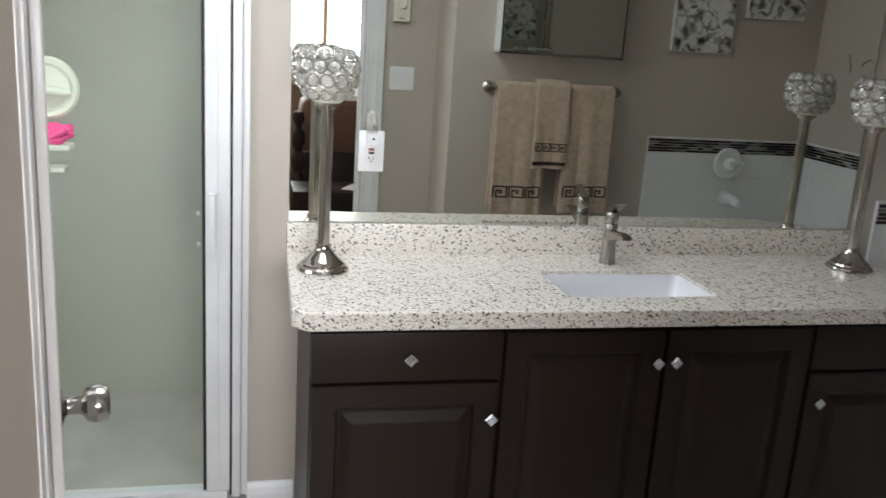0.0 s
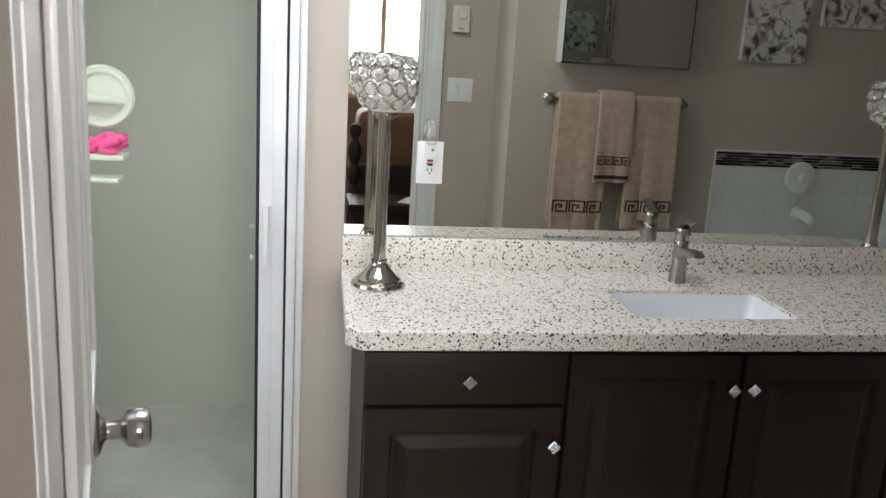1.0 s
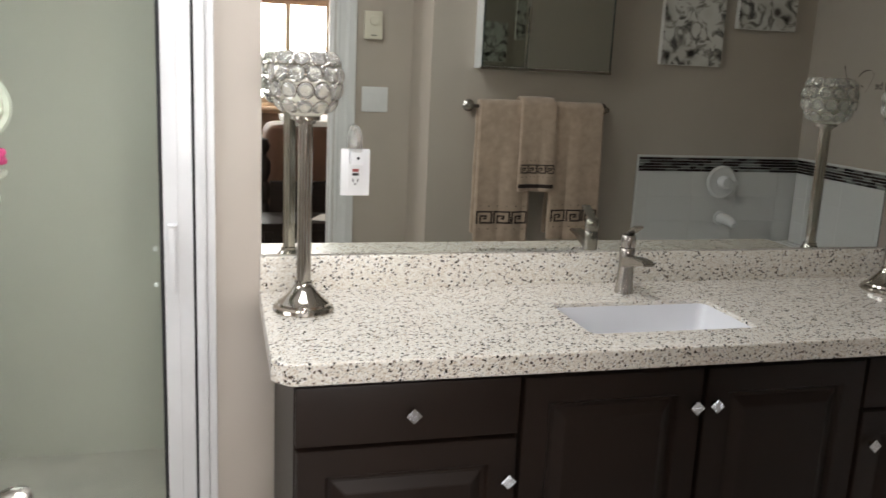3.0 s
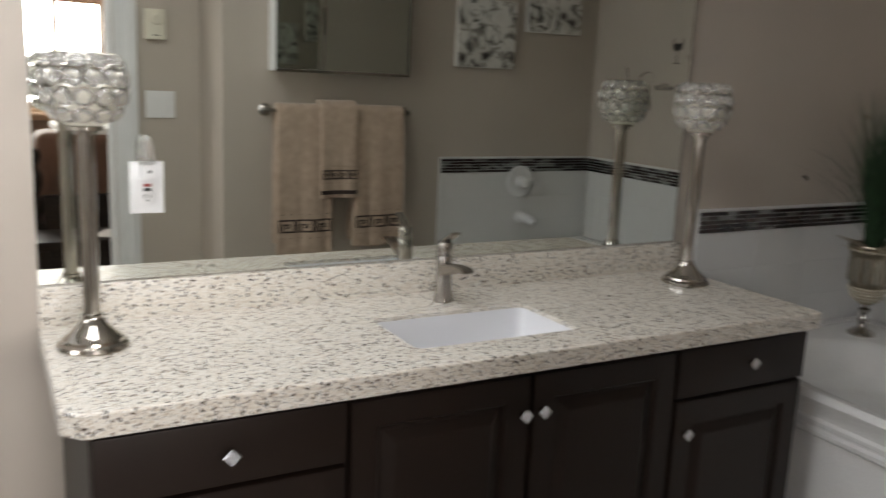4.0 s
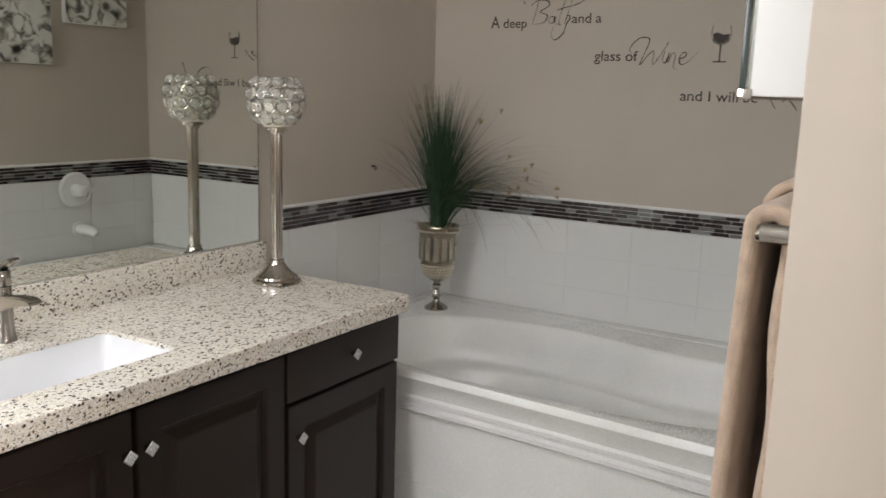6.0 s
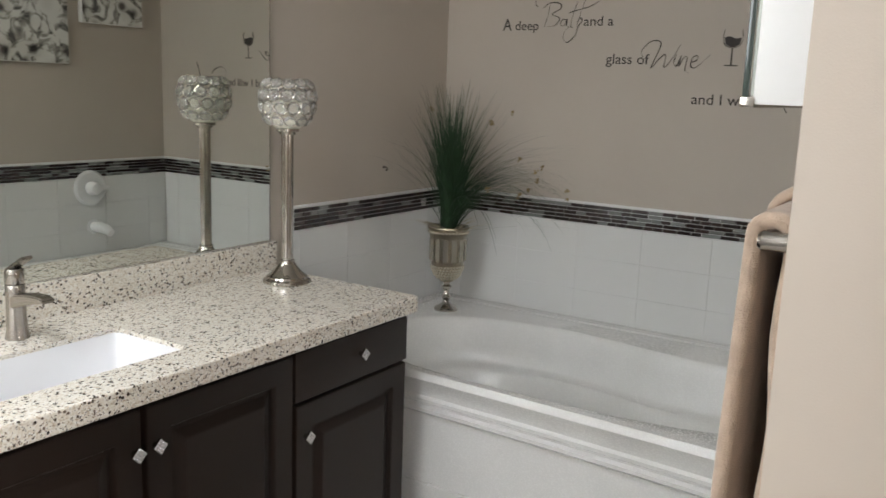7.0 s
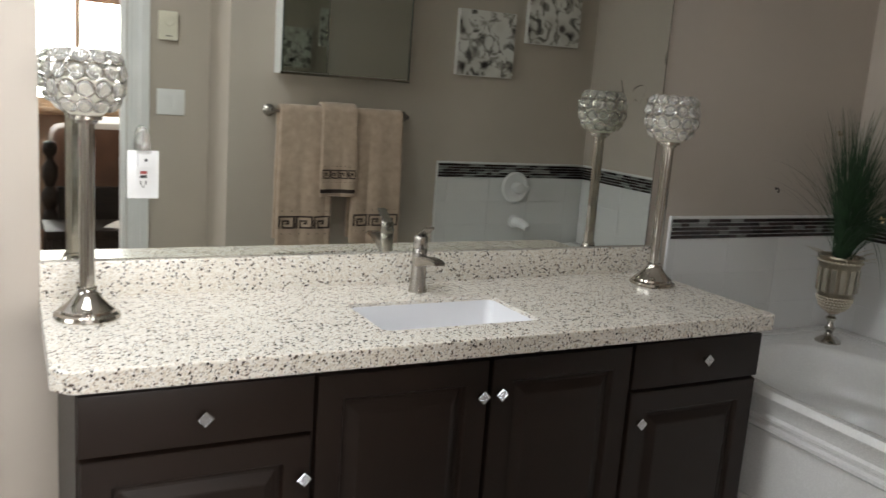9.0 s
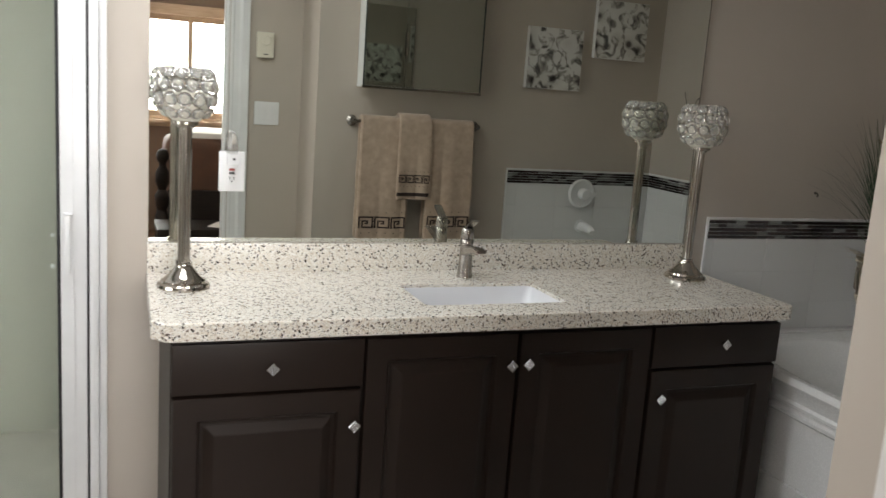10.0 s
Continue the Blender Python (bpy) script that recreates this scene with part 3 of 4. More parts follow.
def slab_with_hole(outer, inner, z0, z1, lip):
    bm = bmesh.new()
    rows = []
    for z, inset in ((z0, 0.003), (z0 + 0.003, 0.0), (z1 - lip, 0.0), (z1 - lip * 0.3, lip * 0.3), (z1, lip)):
        cx, cy = sum(p[0] for p in outer) / len(outer), sum(p[1] for p in outer) / len(outer)
        rows.append([bm.verts.new((x + (inset if x < cx else -inset), y + (inset if y < cy else 0), z)) for x, y in outer])
    for a, c in zip(rows, rows[1:]):
        for i in range(len(outer)):
            j = (i + 1) % len(outer)
            bm.faces.new((a[i], a[j], c[j], c[i]))
    ih, il = [bm.verts.new((x, y, z1)) for x, y in inner], [bm.verts.new((x, y, z0)) for x, y in inner]
    for i in range(len(inner)):
        j = (i + 1) % len(inner)
        bm.faces.new((ih[i], ih[j], il[j], il[i]))
    for top, hole_row in ((rows[-1], ih), (rows[0], il)):
        edges = [bm.edges.get((row[i], row[(i + 1) % len(row)])) for row in (top, hole_row) for i in range(len(row))]
        bmesh.ops.triangle_fill(bm, use_beauty=True, use_dissolve=False, edges=edges)
    bmesh.ops.recalc_face_normals(bm, faces=bm.faces)
    return bm


counter = tagged(part("worktop", slab_with_hole(outline, hole, 0.804, TOP, 0.004), GRANITE, soft=False), "speckled cream stone worktop on the vanity cabinets", "worktop")
tagged(part("backsplash", box(-0.003, 1.872, -0.016, 0.004, TOP, 0.938, 0.002), GRANITE), "low speckled cream stone upstand behind the worktop", "backsplash")

# undermount basin
bm = bmesh.new()
rows = []
for inset, z, r in ((0.0015, 0.8395, 0.022), (0.003, 0.8405, 0.022), (0.0045, 0.838, 0.022), (0.012, 0.74, 0.03), (0.03, 0.685, 0.045), (0.075, 0.672, 0.05), (0.11, 0.670, 0.02)):
    rows.append([bm.verts.new((x, y, z)) for x, y in rounded(SX0 + inset, SX1 - inset, SY0 + inset * 0.8, SY1 - inset * 0.8, r)])
for a, c in zip(rows, rows[1:]):
    for i in range(len(a)):
        bm.faces.new((a[i], a[(i + 1) % len(a)], c[(i + 1) % len(a)], c[i]))
bm.faces.new(rows[-1])
basin = thing("basin", (0, 0, 0), "white rectangular undermount porcelain basin", "sink")
sh = part("bowl", bm, PORCELAIN, basin)
part("drain", lathe([(0.001, 0.0), (0.022, 0.0), (0.021, 0.003), (0.001, 0.002)], 20, m=pose(0.92, -0.33, 0.671)), CHROME, basin)

# faucet
tap = thing("faucet", (0.951, -0.115, TOP), "brushed nickel single-lever basin faucet on the worktop", "faucet")
part("body", lathe([(0.001, 0), (0.026, 0), (0.0255, 0.004), (0.0225, 0.022), (0.0210, 0.06), (0.0205, 0.10), (0.0205, 0.121), (0.0195, 0.123), (0.001, 0.123)], 32), NICKEL, tap)
bm = bmesh.new()
ring = []
for y, zt, zb, w in ((0.0, 0.100, 0.066, 0.0185), (-0.035, 0.106, 0.078, 0.0182), (-0.070, 0.111, 0.090, 0.0175), (-0.104, 0.112, 0.098, 0.0168), (-0.124, 0.108, 0.099, 0.016)):
    ring.append([bm.verts.new((sx * w, y, zt if sz > 0 else zb)) for sx, sz in ((-1, -1), (1, -1), (1, 1), (-1, 1))])
for a, c in zip(ring, ring[1:]):
    for i in range(4):
        bm.faces.new((a[i], a[(i + 1) % 4], c[(i + 1) % 4], c[i]))
bm.faces.new(ring[0][::-1])
bm.faces.new(ring[-1])
bmesh.ops.recalc_face_normals(bm, faces=bm.faces)
bmesh.ops.bevel(bm, geom=list(bm.edges), offset=0.003, segments=2, affect="EDGES")
part("spout", bm, NICKEL, tap)
part("lever_base", lathe([(0.001, 0.1245), (0.0195, 0.1245), (0.0205, 0.127), (0.0200, 0.152), (0.018, 0.158), (0.001, 0.160)], 32), NICKEL, tap)
part("lever", box(-0.0130, 0.0130, -0.060, 0.014, -0.004, 0.004, 0.003), NICKEL, tap, m=pose(0, 0, 0.159, -30, 0, 0))

# the wall mirror
tagged(part("wall_mirror", box(0.0, 1.856, 0.0, 0.005, 0.940, 1.98, 0.0008), MIRROR, soft=False), "large frameless mirror on the wall over the worktop", "mirror")
tagged(part("mirror_edge", box(1.8565, 1.8585, -0.001, 0.005, 0.940, 1.98), NICKEL, soft=False), "thin metal edge strip of the wall mirror", "trim", kind="structure")

# outlet with a night light plugged in
outlet = thing("wall_outlet", (0.232, -0.0005, 1.151), "white socket plate with test buttons on the mirror", "outlet")
part("plate", box(-0.037, 0.037, -0.006, 0, -0.059, 0.059, 0.003), PLASTIC, outlet)
insert = part("insert", box(-0.0165, 0.0165, -0.009, -0.006, -0.034, 0.034, 0.001), PLASTIC, outlet)
for z, mm in ((0.006, REDPLASTIC), (-0.004, DARKPLASTIC)):
    part("button", box(-0.008, 0.008, -0.0115, -0.009, z - 0.0035, z + 0.0035), mm, insert)
for x in (-0.006, 0.006):
    part("slot", box(x - 0.0012, x + 0.0012, -0.0098, -0.009, -0.024, -0.015), DARKPLASTIC, insert)
part("slot", box(-0.002, 0.002, -0.0098, -0.009, -0.031, -0.027), DARKPLASTIC, insert)
nl = thing("night_light", (0.232, -0.01, 1.185), "small white plug-in night light in the socket", "night light")
part("plug", box(-0.016, 0.016, -0.026, 0.0, -0.012, 0.022, 0.004), PLASTIC, nl)
part("shade", lathe([(0.001, 0.02), (0.0165, 0.02), (0.0165, 0.042), (0.014, 0.064), (0.009, 0.078), (0.004, 0.084), (0.001, 0.085)], 20, m=pose(-0.002, -0.016, 0)), CRYSTAL, nl, "clear pointed shade")
part("sensor", lathe([(0.001, 0), (0.004, 0), (0.003, 0.002), (0.001, 0.002)], 10, m=pose(0.002, -0.0262, 0.005, 90, 0, 0)), DARKPLASTIC, nl)

# ---- candle stands with crystal bowls ----
def bead_mesh():
    """A cut crystal button: flat table, sloping facets, pointed back."""
    bm = bmesh.new()
    n, rings = 10, []
    for r, z in ((0.0075, 0.0072), (0.0140, 0.0050), (0.0172, 0.0005), (0.0120, -0.0050), (0.0030, -0.0082)):
        half = 0.5 * (len(rings) % 2)
        rings.append([bm.verts.new((r * math.cos(2 * math.pi * (k + half) / n), r * math.sin(2 * math.pi * (k + half) / n), z)) for k in range(n)])
    for q, (a, c) in enumerate(zip(rings, rings[1:])):
        for k in range(n):
            j = (k + 1) % n
            if q % 2:
                bm.faces.new((a[k], c[j], c[k]))
                bm.faces.new((a[k], a[j], c[j]))
            else:
                bm.faces.new((a[k], a[j], c[k]))
                bm.faces.new((a[j], c[j], c[k]))
    bm.faces.new(rings[0][::-1])
    bm.faces.new(rings[-1])
    bmesh.ops.recalc_face_normals(bm, faces=bm.faces)
    return mesh_of(bm, CRYSTAL, "crystal")


BEAD = bead_mesh()
bm = bmesh.new()
tube([(0.0186 * math.cos(a), 0.0186 * math.sin(a), 0) for a in [k * math.pi / 6 for k in range(12)]], 0.0015, 5, bm, closed=True)
RING = smooth(mesh_of(bm, CHROME, "ring"))


def candle_stand(x, y):
    st = thing("candle_stand", (x, y, TOP), "tall polished nickel candle stand with a crystal-beaded bowl", "candle holder", "candle stands")
    part("base", lathe([(0.001, 0), (0.069, 0), (0.0715, 0.004), (0.069, 0.011), (0.061, 0.015), (0.0595, 0.021), (0.049, 0.028), (0.040, 0.037), (0.030, 0.048), (0.024, 0.057), (0.0215, 0.061), (0.0215, 0.069), (0.001, 0.069)], 48), CHROME, st)
    col = bmesh.new()
    n, rings = 36, []
    for z in (0.0695, 0.434):
        rings.append([])
        for k in range(n):
            r = 0.0170 - 0.0022 * (k % 6 in (0,)) - 0.0008 * (k % 6 in (1, 5))
            a = 2 * math.pi * k / n
            rings[-1].append(col.verts.new((r * math.cos(a), r * math.sin(a), z)))
    for k in range(n):
        col.faces.new((rings[0][k], rings[0][(k + 1) % n], rings[1][(k + 1) % n], rings[1][k]))
    col.faces.new(rings[0][::-1])
    col.faces.new(rings[1])
    part("column", col, CHROME, st)
    part("cup", lathe([(0.001, 0.434), (0.0225, 0.434), (0.0235, 0.438), (0.0235, 0.441), (0.031, 0.4415), (0.033, 0.443), (0.033, 0.450), (0.031, 0.452), (0.001, 0.452)], 32), CHROME, st)
    bowl = part("bowl_lining", lathe([(0.001, 0.4525), (0.034, 0.4525), (0.048, 0.464), (0.056, 0.482), (0.058, 0.505), (0.057, 0.530), (0.054, 0.530), (0.055, 0.505), (0.052, 0.486), (0.044, 0.470), (0.001, 0.460)], 28), FROST, st, "pale frosted inner cup")
    # bowl: rows of beads in wire rings, over an open-topped globe
    for row, (z, r, count, tilt) in enumerate(((0.474, 0.061, 11, -38), (0.509, 0.076, 13, -10), (0.545, 0.077, 13, 12), (0.577, 0.066, 12, 38))):
        for k in range(count):
            a = 2 * math.pi * (k + 0.5 * (row % 2)) / count
            nrm = Vector((math.cos(a) * math.cos(radians(tilt)), math.sin(a) * math.cos(radians(tilt)), math.sin(radians(tilt))))
            m = Matrix.Translation((r * math.cos(a), r * math.sin(a), z)) @ nrm.to_track_quat("Z", "Y").to_matrix().to_4x4()
            share("crystal", BEAD, bowl, m)
            share("ring", RING, bowl, m)
    return st


candle_stand(0.086, -0.192)
candle_stand(1.752, -0.172)

# ---- towel wall ----
switch = thing("light_switch", (0.676, DY, 1.246), "white double rocker light switch on the wall", "light switch")
part("plate", box(-0.065, 0.065, 0.0005, 0.007, -0.061, 0.061, 0.003), PLASTIC, switch)
for x in (-0.024, 0.024):
    part("rocker", box(x - 0.017, x + 0.017, 0.007, 0.011, -0.034, 0.034, 0.002), PLASTIC, switch)
thermo = thing("thermostat", (0.656, DY, 1.602), "cream wall thermostat with a round dial", "thermostat")
part("housing", box(-0.044, 0.044, 0.0005, 0.030, -0.066, 0.066, 0.006), CREAMPLASTIC, thermo)
part("dial", lathe([(0.001, 0), (0.024, 0), (0.024, 0.006), (0.021, 0.009), (0.001, 0.009)], 28, m=pose(0.004, 0.030, 0.022, -90, 0, 0)), CREAMPLASTIC, thermo)
part("mark", box(-0.012, 0.016, 0.0301, 0.031, -0.05, -0.046), DARKPLASTIC, thermo)

# towel bar
BZ, BYY = 1.252, SY + 0.058
bar = thing("towel_bar", (1.040, SY, BZ), "brushed nickel towel bar on the taupe wall", "towel bar")
for x in (0.0, 0.675):
    part("rosette", lathe([(0.001, 0.0005), (0.027, 0.0005), (0.028, 0.006), (0.022, 0.012), (0.013, 0.018), (0.0125, 0.056), (0.0135, 0.064), (0.010, 0.069), (0.001, 0.070)], 28, m=pose(x, 0, 0, -90, 0, 0)), NICKEL, bar)
part("rod", tube([(0.0, 0.058, 0.0), (0.675, 0.058, 0.0)], 0.0085, 14), NICKEL, bar)


def towel(name, x0, x1, drop_front, drop_back, off, seed, label, thick=0.023, flare=0.004):
    """A towel folded over the bar: one sheet with thickness, soft folds and a hem."""
    rng = random.Random(seed)
    ph = [rng.uniform(0, 6.28) for _ in range(4)]
    r = 0.0085 + off
    path = []
    for k in range(15):
        path.append((r + 0.004 * math.sin(k), -drop_back * (1 - k / 14)))
    for k in range(1, 8):
        a = math.pi * k / 8
        path.append((r * math.cos(a), r * math.sin(a)))
    for k in range(19):
        path.append((-r, -drop_front * k / 18))
    nx = 26
    bm = bmesh.new()
    rows = []
    for q, (dy, dz) in enumerate(path):
        row = []
        for i in range(nx + 1):
            u = i / nx
            depth = min(1.0, max(0.0, -dz / 0.35))
            front = dy < 0
            wave = depth * (0.010 * math.sin(5.2 * u + ph[0]) + 0.006 * math.sin(11 * u + ph[1]))
            sag = 0.006 * math.sin(9 * u + ph[2]) * depth
            spread = 1.0 + 0.05 * depth * (1 if front else 0.6)
            x = (x0 + x1) / 2 + (u - 0.5) * (x1 - x0) * spread
            y = -dy + (abs(wave) + flare * depth if front else -0.3 * abs(wave)) + (0.004 if front else 0)
            row.append(bm.verts.new((x, BYY + y, BZ + dz + sag * 0.4)))
        rows.append(row)
    for a, c in zip(rows, rows[1:]):
        for i in range(nx):
            bm.faces.new((a[i], a[i + 1], c[i + 1], c[i]))
    bmesh.ops.recalc_face_normals(bm, faces=bm.faces)
    bmesh.ops.solidify(bm, geom=list(bm.faces), thickness=-thick)
    ob = part("cloth", bm, TOWEL)
    edge = ob.modifiers.new("soft_edge", "BEVEL")
    edge.width, edge.segments, edge.limit_method, edge.angle_limit = thick * 0.42, 3, "ANGLE", radians(60)
    th = thing(name, (0, 0, 0), label, "towel", "towels on the bar")
    ob.parent = th
    return th, (lambda u, z, lift: (
        (x0 + x1) / 2 + (u - 0.5) * (x1 - x0) * (1 + 0.05 * min(1, (BZ - z) / 0.35)),
        BYY + r + lift + thick - 0.017 + 0.004 + min(1, (BZ - z) / 0.35) * flare + min(1, (BZ - z) / 0.35) * abs(0.010 * math.sin(5.2 * u + ph[0]) + 0.006 * math.sin(11 * u + ph[1])), z))


def strip(surface, u0, u1, z0, z1, bm, n=8, lift=0.0192):
    """A raised band that follows the cloth."""
    rows = []
    for k in range(n + 1):
        u = u0 + (u1 - u0) * k / n
        rows.append([bm.verts.new(surface(u, z, lf)) for z, lf in ((z0, lift - 0.004), (z0, lift), (z1, lift), (z1, lift - 0.004))])
    for a, c in zip(rows, rows[1:]):
        for i in range(4):
            bm.faces.new((a[i], a[(i + 1) % 4], c[(i + 1) % 4], c[i]))
    bm.faces.new(rows[0][::-1])
    bm.faces.new(rows[-1])


def greek_key(th, surface, z0, h, units, margin=0.03):
    bm = bmesh.new()
    t = h * 0.125
    w = (1 - 2 * margin) / units
    for i in range(units):
        u = margin + i * w
        f = w * 0.095
        a, c = u + w * 0.03, u + w * 0.97
        strip(surface, a, c, z0 + h - t, z0 + h, bm, 3)
        strip(surface, c - f, c, z0, z0 + h - t, bm, 1)
        strip(surface, a + 2.2 * f, c - f, z0, z0 + t, bm, 2)
        strip(surface, a + 2.2 * f, a + 3.2 * f, z0 + t, z0 + h * 0.66, bm, 1)
        strip(surface, a + 3.2 * f, a + 6.6 * f, z0 + h * 0.66 - t, z0 + h * 0.66, bm, 1)
        strip(surface, a + 5.6 * f, a + 6.6 * f, z0 + h * 0.33, z0 + h * 0.66 - t, bm, 1)
        strip(surface, a + 4.4 * f, a + 5.6 * f, z0 + h * 0.33, z0 + h * 0.33 + t, bm, 1)
        strip(surface, a, a + f, z0, z0 + h - t, bm, 1)
    for k in range(units * 2):
        u = margin + (k + 0.5) * (1 - 2 * margin) / units / 2
        for z in (z0 - h * 0.45, z0 + h * 1.35):
            strip(surface, u - 0.008, u + 0.008, z, z + 0.004, bm, 1)
    bmesh.ops.recalc_face_normals(bm, faces=bm.faces)
    part("key_border", bm, BAND, th, "dark brown woven key pattern", soft=False)


th, sf = towel("bath_towel", 1.070, 1.328, 0.64, 0.60, 0.002, 3, "tan terry bath towel with a dark key border")
greek_key(th, sf, 0.712, 0.060, 3)
th, sf = towel("bath_towel", 1.438, 1.685, 0.62, 0.60, 0.002, 8, "tan terry bath towel with a dark key border")
greek_key(th, sf, 0.722, 0.058, 3)
th, sf = towel("hand_towel", 1.267, 1.441, 0.385, 0.30, 0.027, 5, "small tan hand towel with key border and stripe", 0.017)
greek_key(th, sf, 0.952, 0.042, 4)
bm = bmesh.new()
strip(sf, 0.0, 1.0, 0.884, 0.902, bm, 12)
bmesh.ops.recalc_face_normals(bm, faces=bm.faces)
part("stripe", bm, BAND, th, "dark brown stripe", soft=False)

# mirrored wall cabinet
EDGEGLASS = plain("dark_glass_edge", (0.045, 0.060, 0.055), 0.12, vary=0.2, bump=0)
cab = thing("medicine_cabinet", (0, SY, 0), "white wall cabinet with two mirrored sliding doors", "cabinet")
CX0, CX1, CZ0, CZ1 = 1.060, 1.692, 1.422, 2.06
part("body", box(CX0, CX1, 0.0005, 0.0985, CZ0, CZ1, 0.002), WHITE, cab)
part("mirror_door", box(CX0 + 0.006, 1.307, 0.0995, 0.104, CZ0 + 0.010, CZ1 - 0.01, 0.0006), MIRROR2, cab, soft=False)
part("mirror_door", box(1.277, CX1 - 0.006, 0.1055, 0.110, CZ0 + 0.010, CZ1 - 0.01, 0.0006), MIRROR2, cab, soft=False)
part("bottom_track", box(CX0 - 0.002, CX1 + 0.002, 0.096, 0.114, CZ0 - 0.004, CZ0 + 0.009, 0.001), CHROME, cab)
part("top_track", box(CX0 - 0.002, CX1 + 0.002, 0.096, 0.114, CZ1 - 0.009, CZ1 + 0.004, 0.001), CHROME, cab)
for x in (CX0, CX1 - 0.006):
    part("edge_trim", box(x, x + 0.006, 0.1050, 0.113, CZ0 + 0.009, CZ1 - 0.009, 0.001), EDGEGLASS, cab)
part("finger_pull", box(1.273, 1.283, 0.110, 0.116, 1.586, 1.70, 0.002), CHROME, cab)

# canvases
def canvas(x0, x1, z0, z1, seed, label):
    c = thing("canvas_print", ((x0 + x1) / 2, SY, (z0 + z1) / 2), label, "picture", "canvases over the bath")
    w, h = (x1 - x0) / 2, (z1 - z0) / 2
    part("stretcher", box(-w, w, 0.0005, 0.028, -h, h, 0.002), CANVAS, c)
    part("print", box(-w + 0.002, w - 0.002, 0.0285, 0.0295, -h + 0.002, h - 0.002), flowers("flower_print", seed), c, soft=False)


canvas(1.990, 2.321, 1.480, 1.805, 3.1, "square canvas with black and white flowers")
canvas(2.394, 2.722, 1.669, 1.984, 7.4, "square canvas with black and white flowers, hung higher")

# tub valve and spout on the tiled wall
valve = thing("tub_valve", (2.406, SY + 0.014, 0.909), "round white tub valve with a white knob", "tub valve")
part("escutcheon", lathe([(0.001, 0), (0.082, 0), (0.084, 0.008), (0.074, 0.016), (0.064, 0.012), (0.030, 0.013), (0.001, 0.013)], 40, m=pose(0, 0, 0, -90, 0, 0)), PLASTIC, valve)
part("knob", lathe([(0.001, 0.013), (0.030, 0.013), (0.033, 0.022), (0.031, 0.050), (0.024, 0.060), (0.001, 0.062)], 28, m=pose(0, 0, 0, -90, 0, 0)), PLASTIC, valve)
part("lever", box(-0.01, 0.075, 0.035, 0.050, -0.012, 0.010, 0.005), PLASTIC, valve)
spout = thing("tub_spout", (2.421, SY + 0.014, 0.722), "white tub spout on the tiled wall", "tub spout")
part("flange", lathe([(0.001, 0), (0.036, 0), (0.034, 0.008), (0.001, 0.009)], 28, m=pose(0, 0, 0, -90, 0, 0)), PLASTIC, spout)
part("nozzle", tube([(0, 0.008, 0), (0, 0.05, 0.002), (0.004, 0.10, -0.006), (0.006, 0.125, -0.02)], [0.026, 0.026, 0.023, 0.017], 16), PLASTIC, spout)

# ---- bathtub ----
tub = thing("bathtub", (0, 0, 0), "white acrylic bathtub with a bowed panelled apron", "bathtub")
RZ, TY0, TY1, TXB = 0.594, SY + 0.016, -0.012, EX - 0.012


def front_x(y):
    """The bowed front line of the rim."""
    v = (y - (TY0 + TY1) / 2) / ((TY1 - TY0) / 2)
    return 1.930 + 0.034 * v


NYT = 48
ys = [TY0 + (TY1 - TY0) * k / NYT for k in range(NYT + 1)]
# apron: outer profile, from floor to rim, swept along the bow
prof = [(0.030, 0.0), (0.030, 0.10), (0.026, 0.222), (0.032, 0.226), (0.026, 0.230), (0.024, 0.452), (0.014, 0.457), (0.001, 0.467), (0.000, 0.478), (0.013, 0.484), (0.014, 0.490), (0.003, 0.496), (0.002, 0.507), (0.012, 0.514), (0.009, 0.552), (0.003, 0.564), (0.001, 0.574), (0.004, 0.584), (0.013, RZ), (0.030, RZ)]
bm = bmesh.new()
hollow = lambda y: 0.022 * (1 - ((y - (TY0 + TY1) / 2) / ((TY1 - TY0) / 2)) ** 2)
rows = [[bm.verts.new((front_x(y) + dx + hollow(y) * min(1, max(0, (0.575 - z) / 0.06)), y, z)) for dx, z in prof] for y in ys]
for a, c in zip(rows, rows[1:]):
    for i in range(len(prof) - 1):
        bm.faces.new((a[i], c[i], c[i + 1], a[i + 1]))
bmesh.ops.recalc_face_normals(bm, faces=bm.faces)
part("apron", bm, ACRYLIC, tub, "white apron with double moulding")
# rim and well
NA = 72
cx, cy = 2.325, (TY0 + TY1) / 2


def well(a, fx, fy, z, dx=0.0, dy=0.0):
    c, s = math.cos(a), math.sin(a)
    px = math.copysign(abs(c) ** 0.70, c) * fx
    py = math.copysign(abs(s) ** 0.70, s) * fy
    if px > 0:
        px -= 0.055 * math.exp(-(((cy + py) + 1.08) / 0.26) ** 2)
    return (cx + dx + px, cy + dy + py, z)


bm = bmesh.new()
outer = []
for k in range(NA):
    a = 2 * math.pi * k / NA
    c, s = math.cos(a), math.sin(a)
    t = 1 / max(abs(c), abs(s))
    y = min(TY1, max(TY0, cy + s * t * (TY1 - TY0) / 2))
    xf = front_x(y) + 0.0295
    f = (c * t + 1) / 2
    outer.append(bm.verts.new((xf + (TXB - xf) * f, y, RZ)))
rings = [outer]
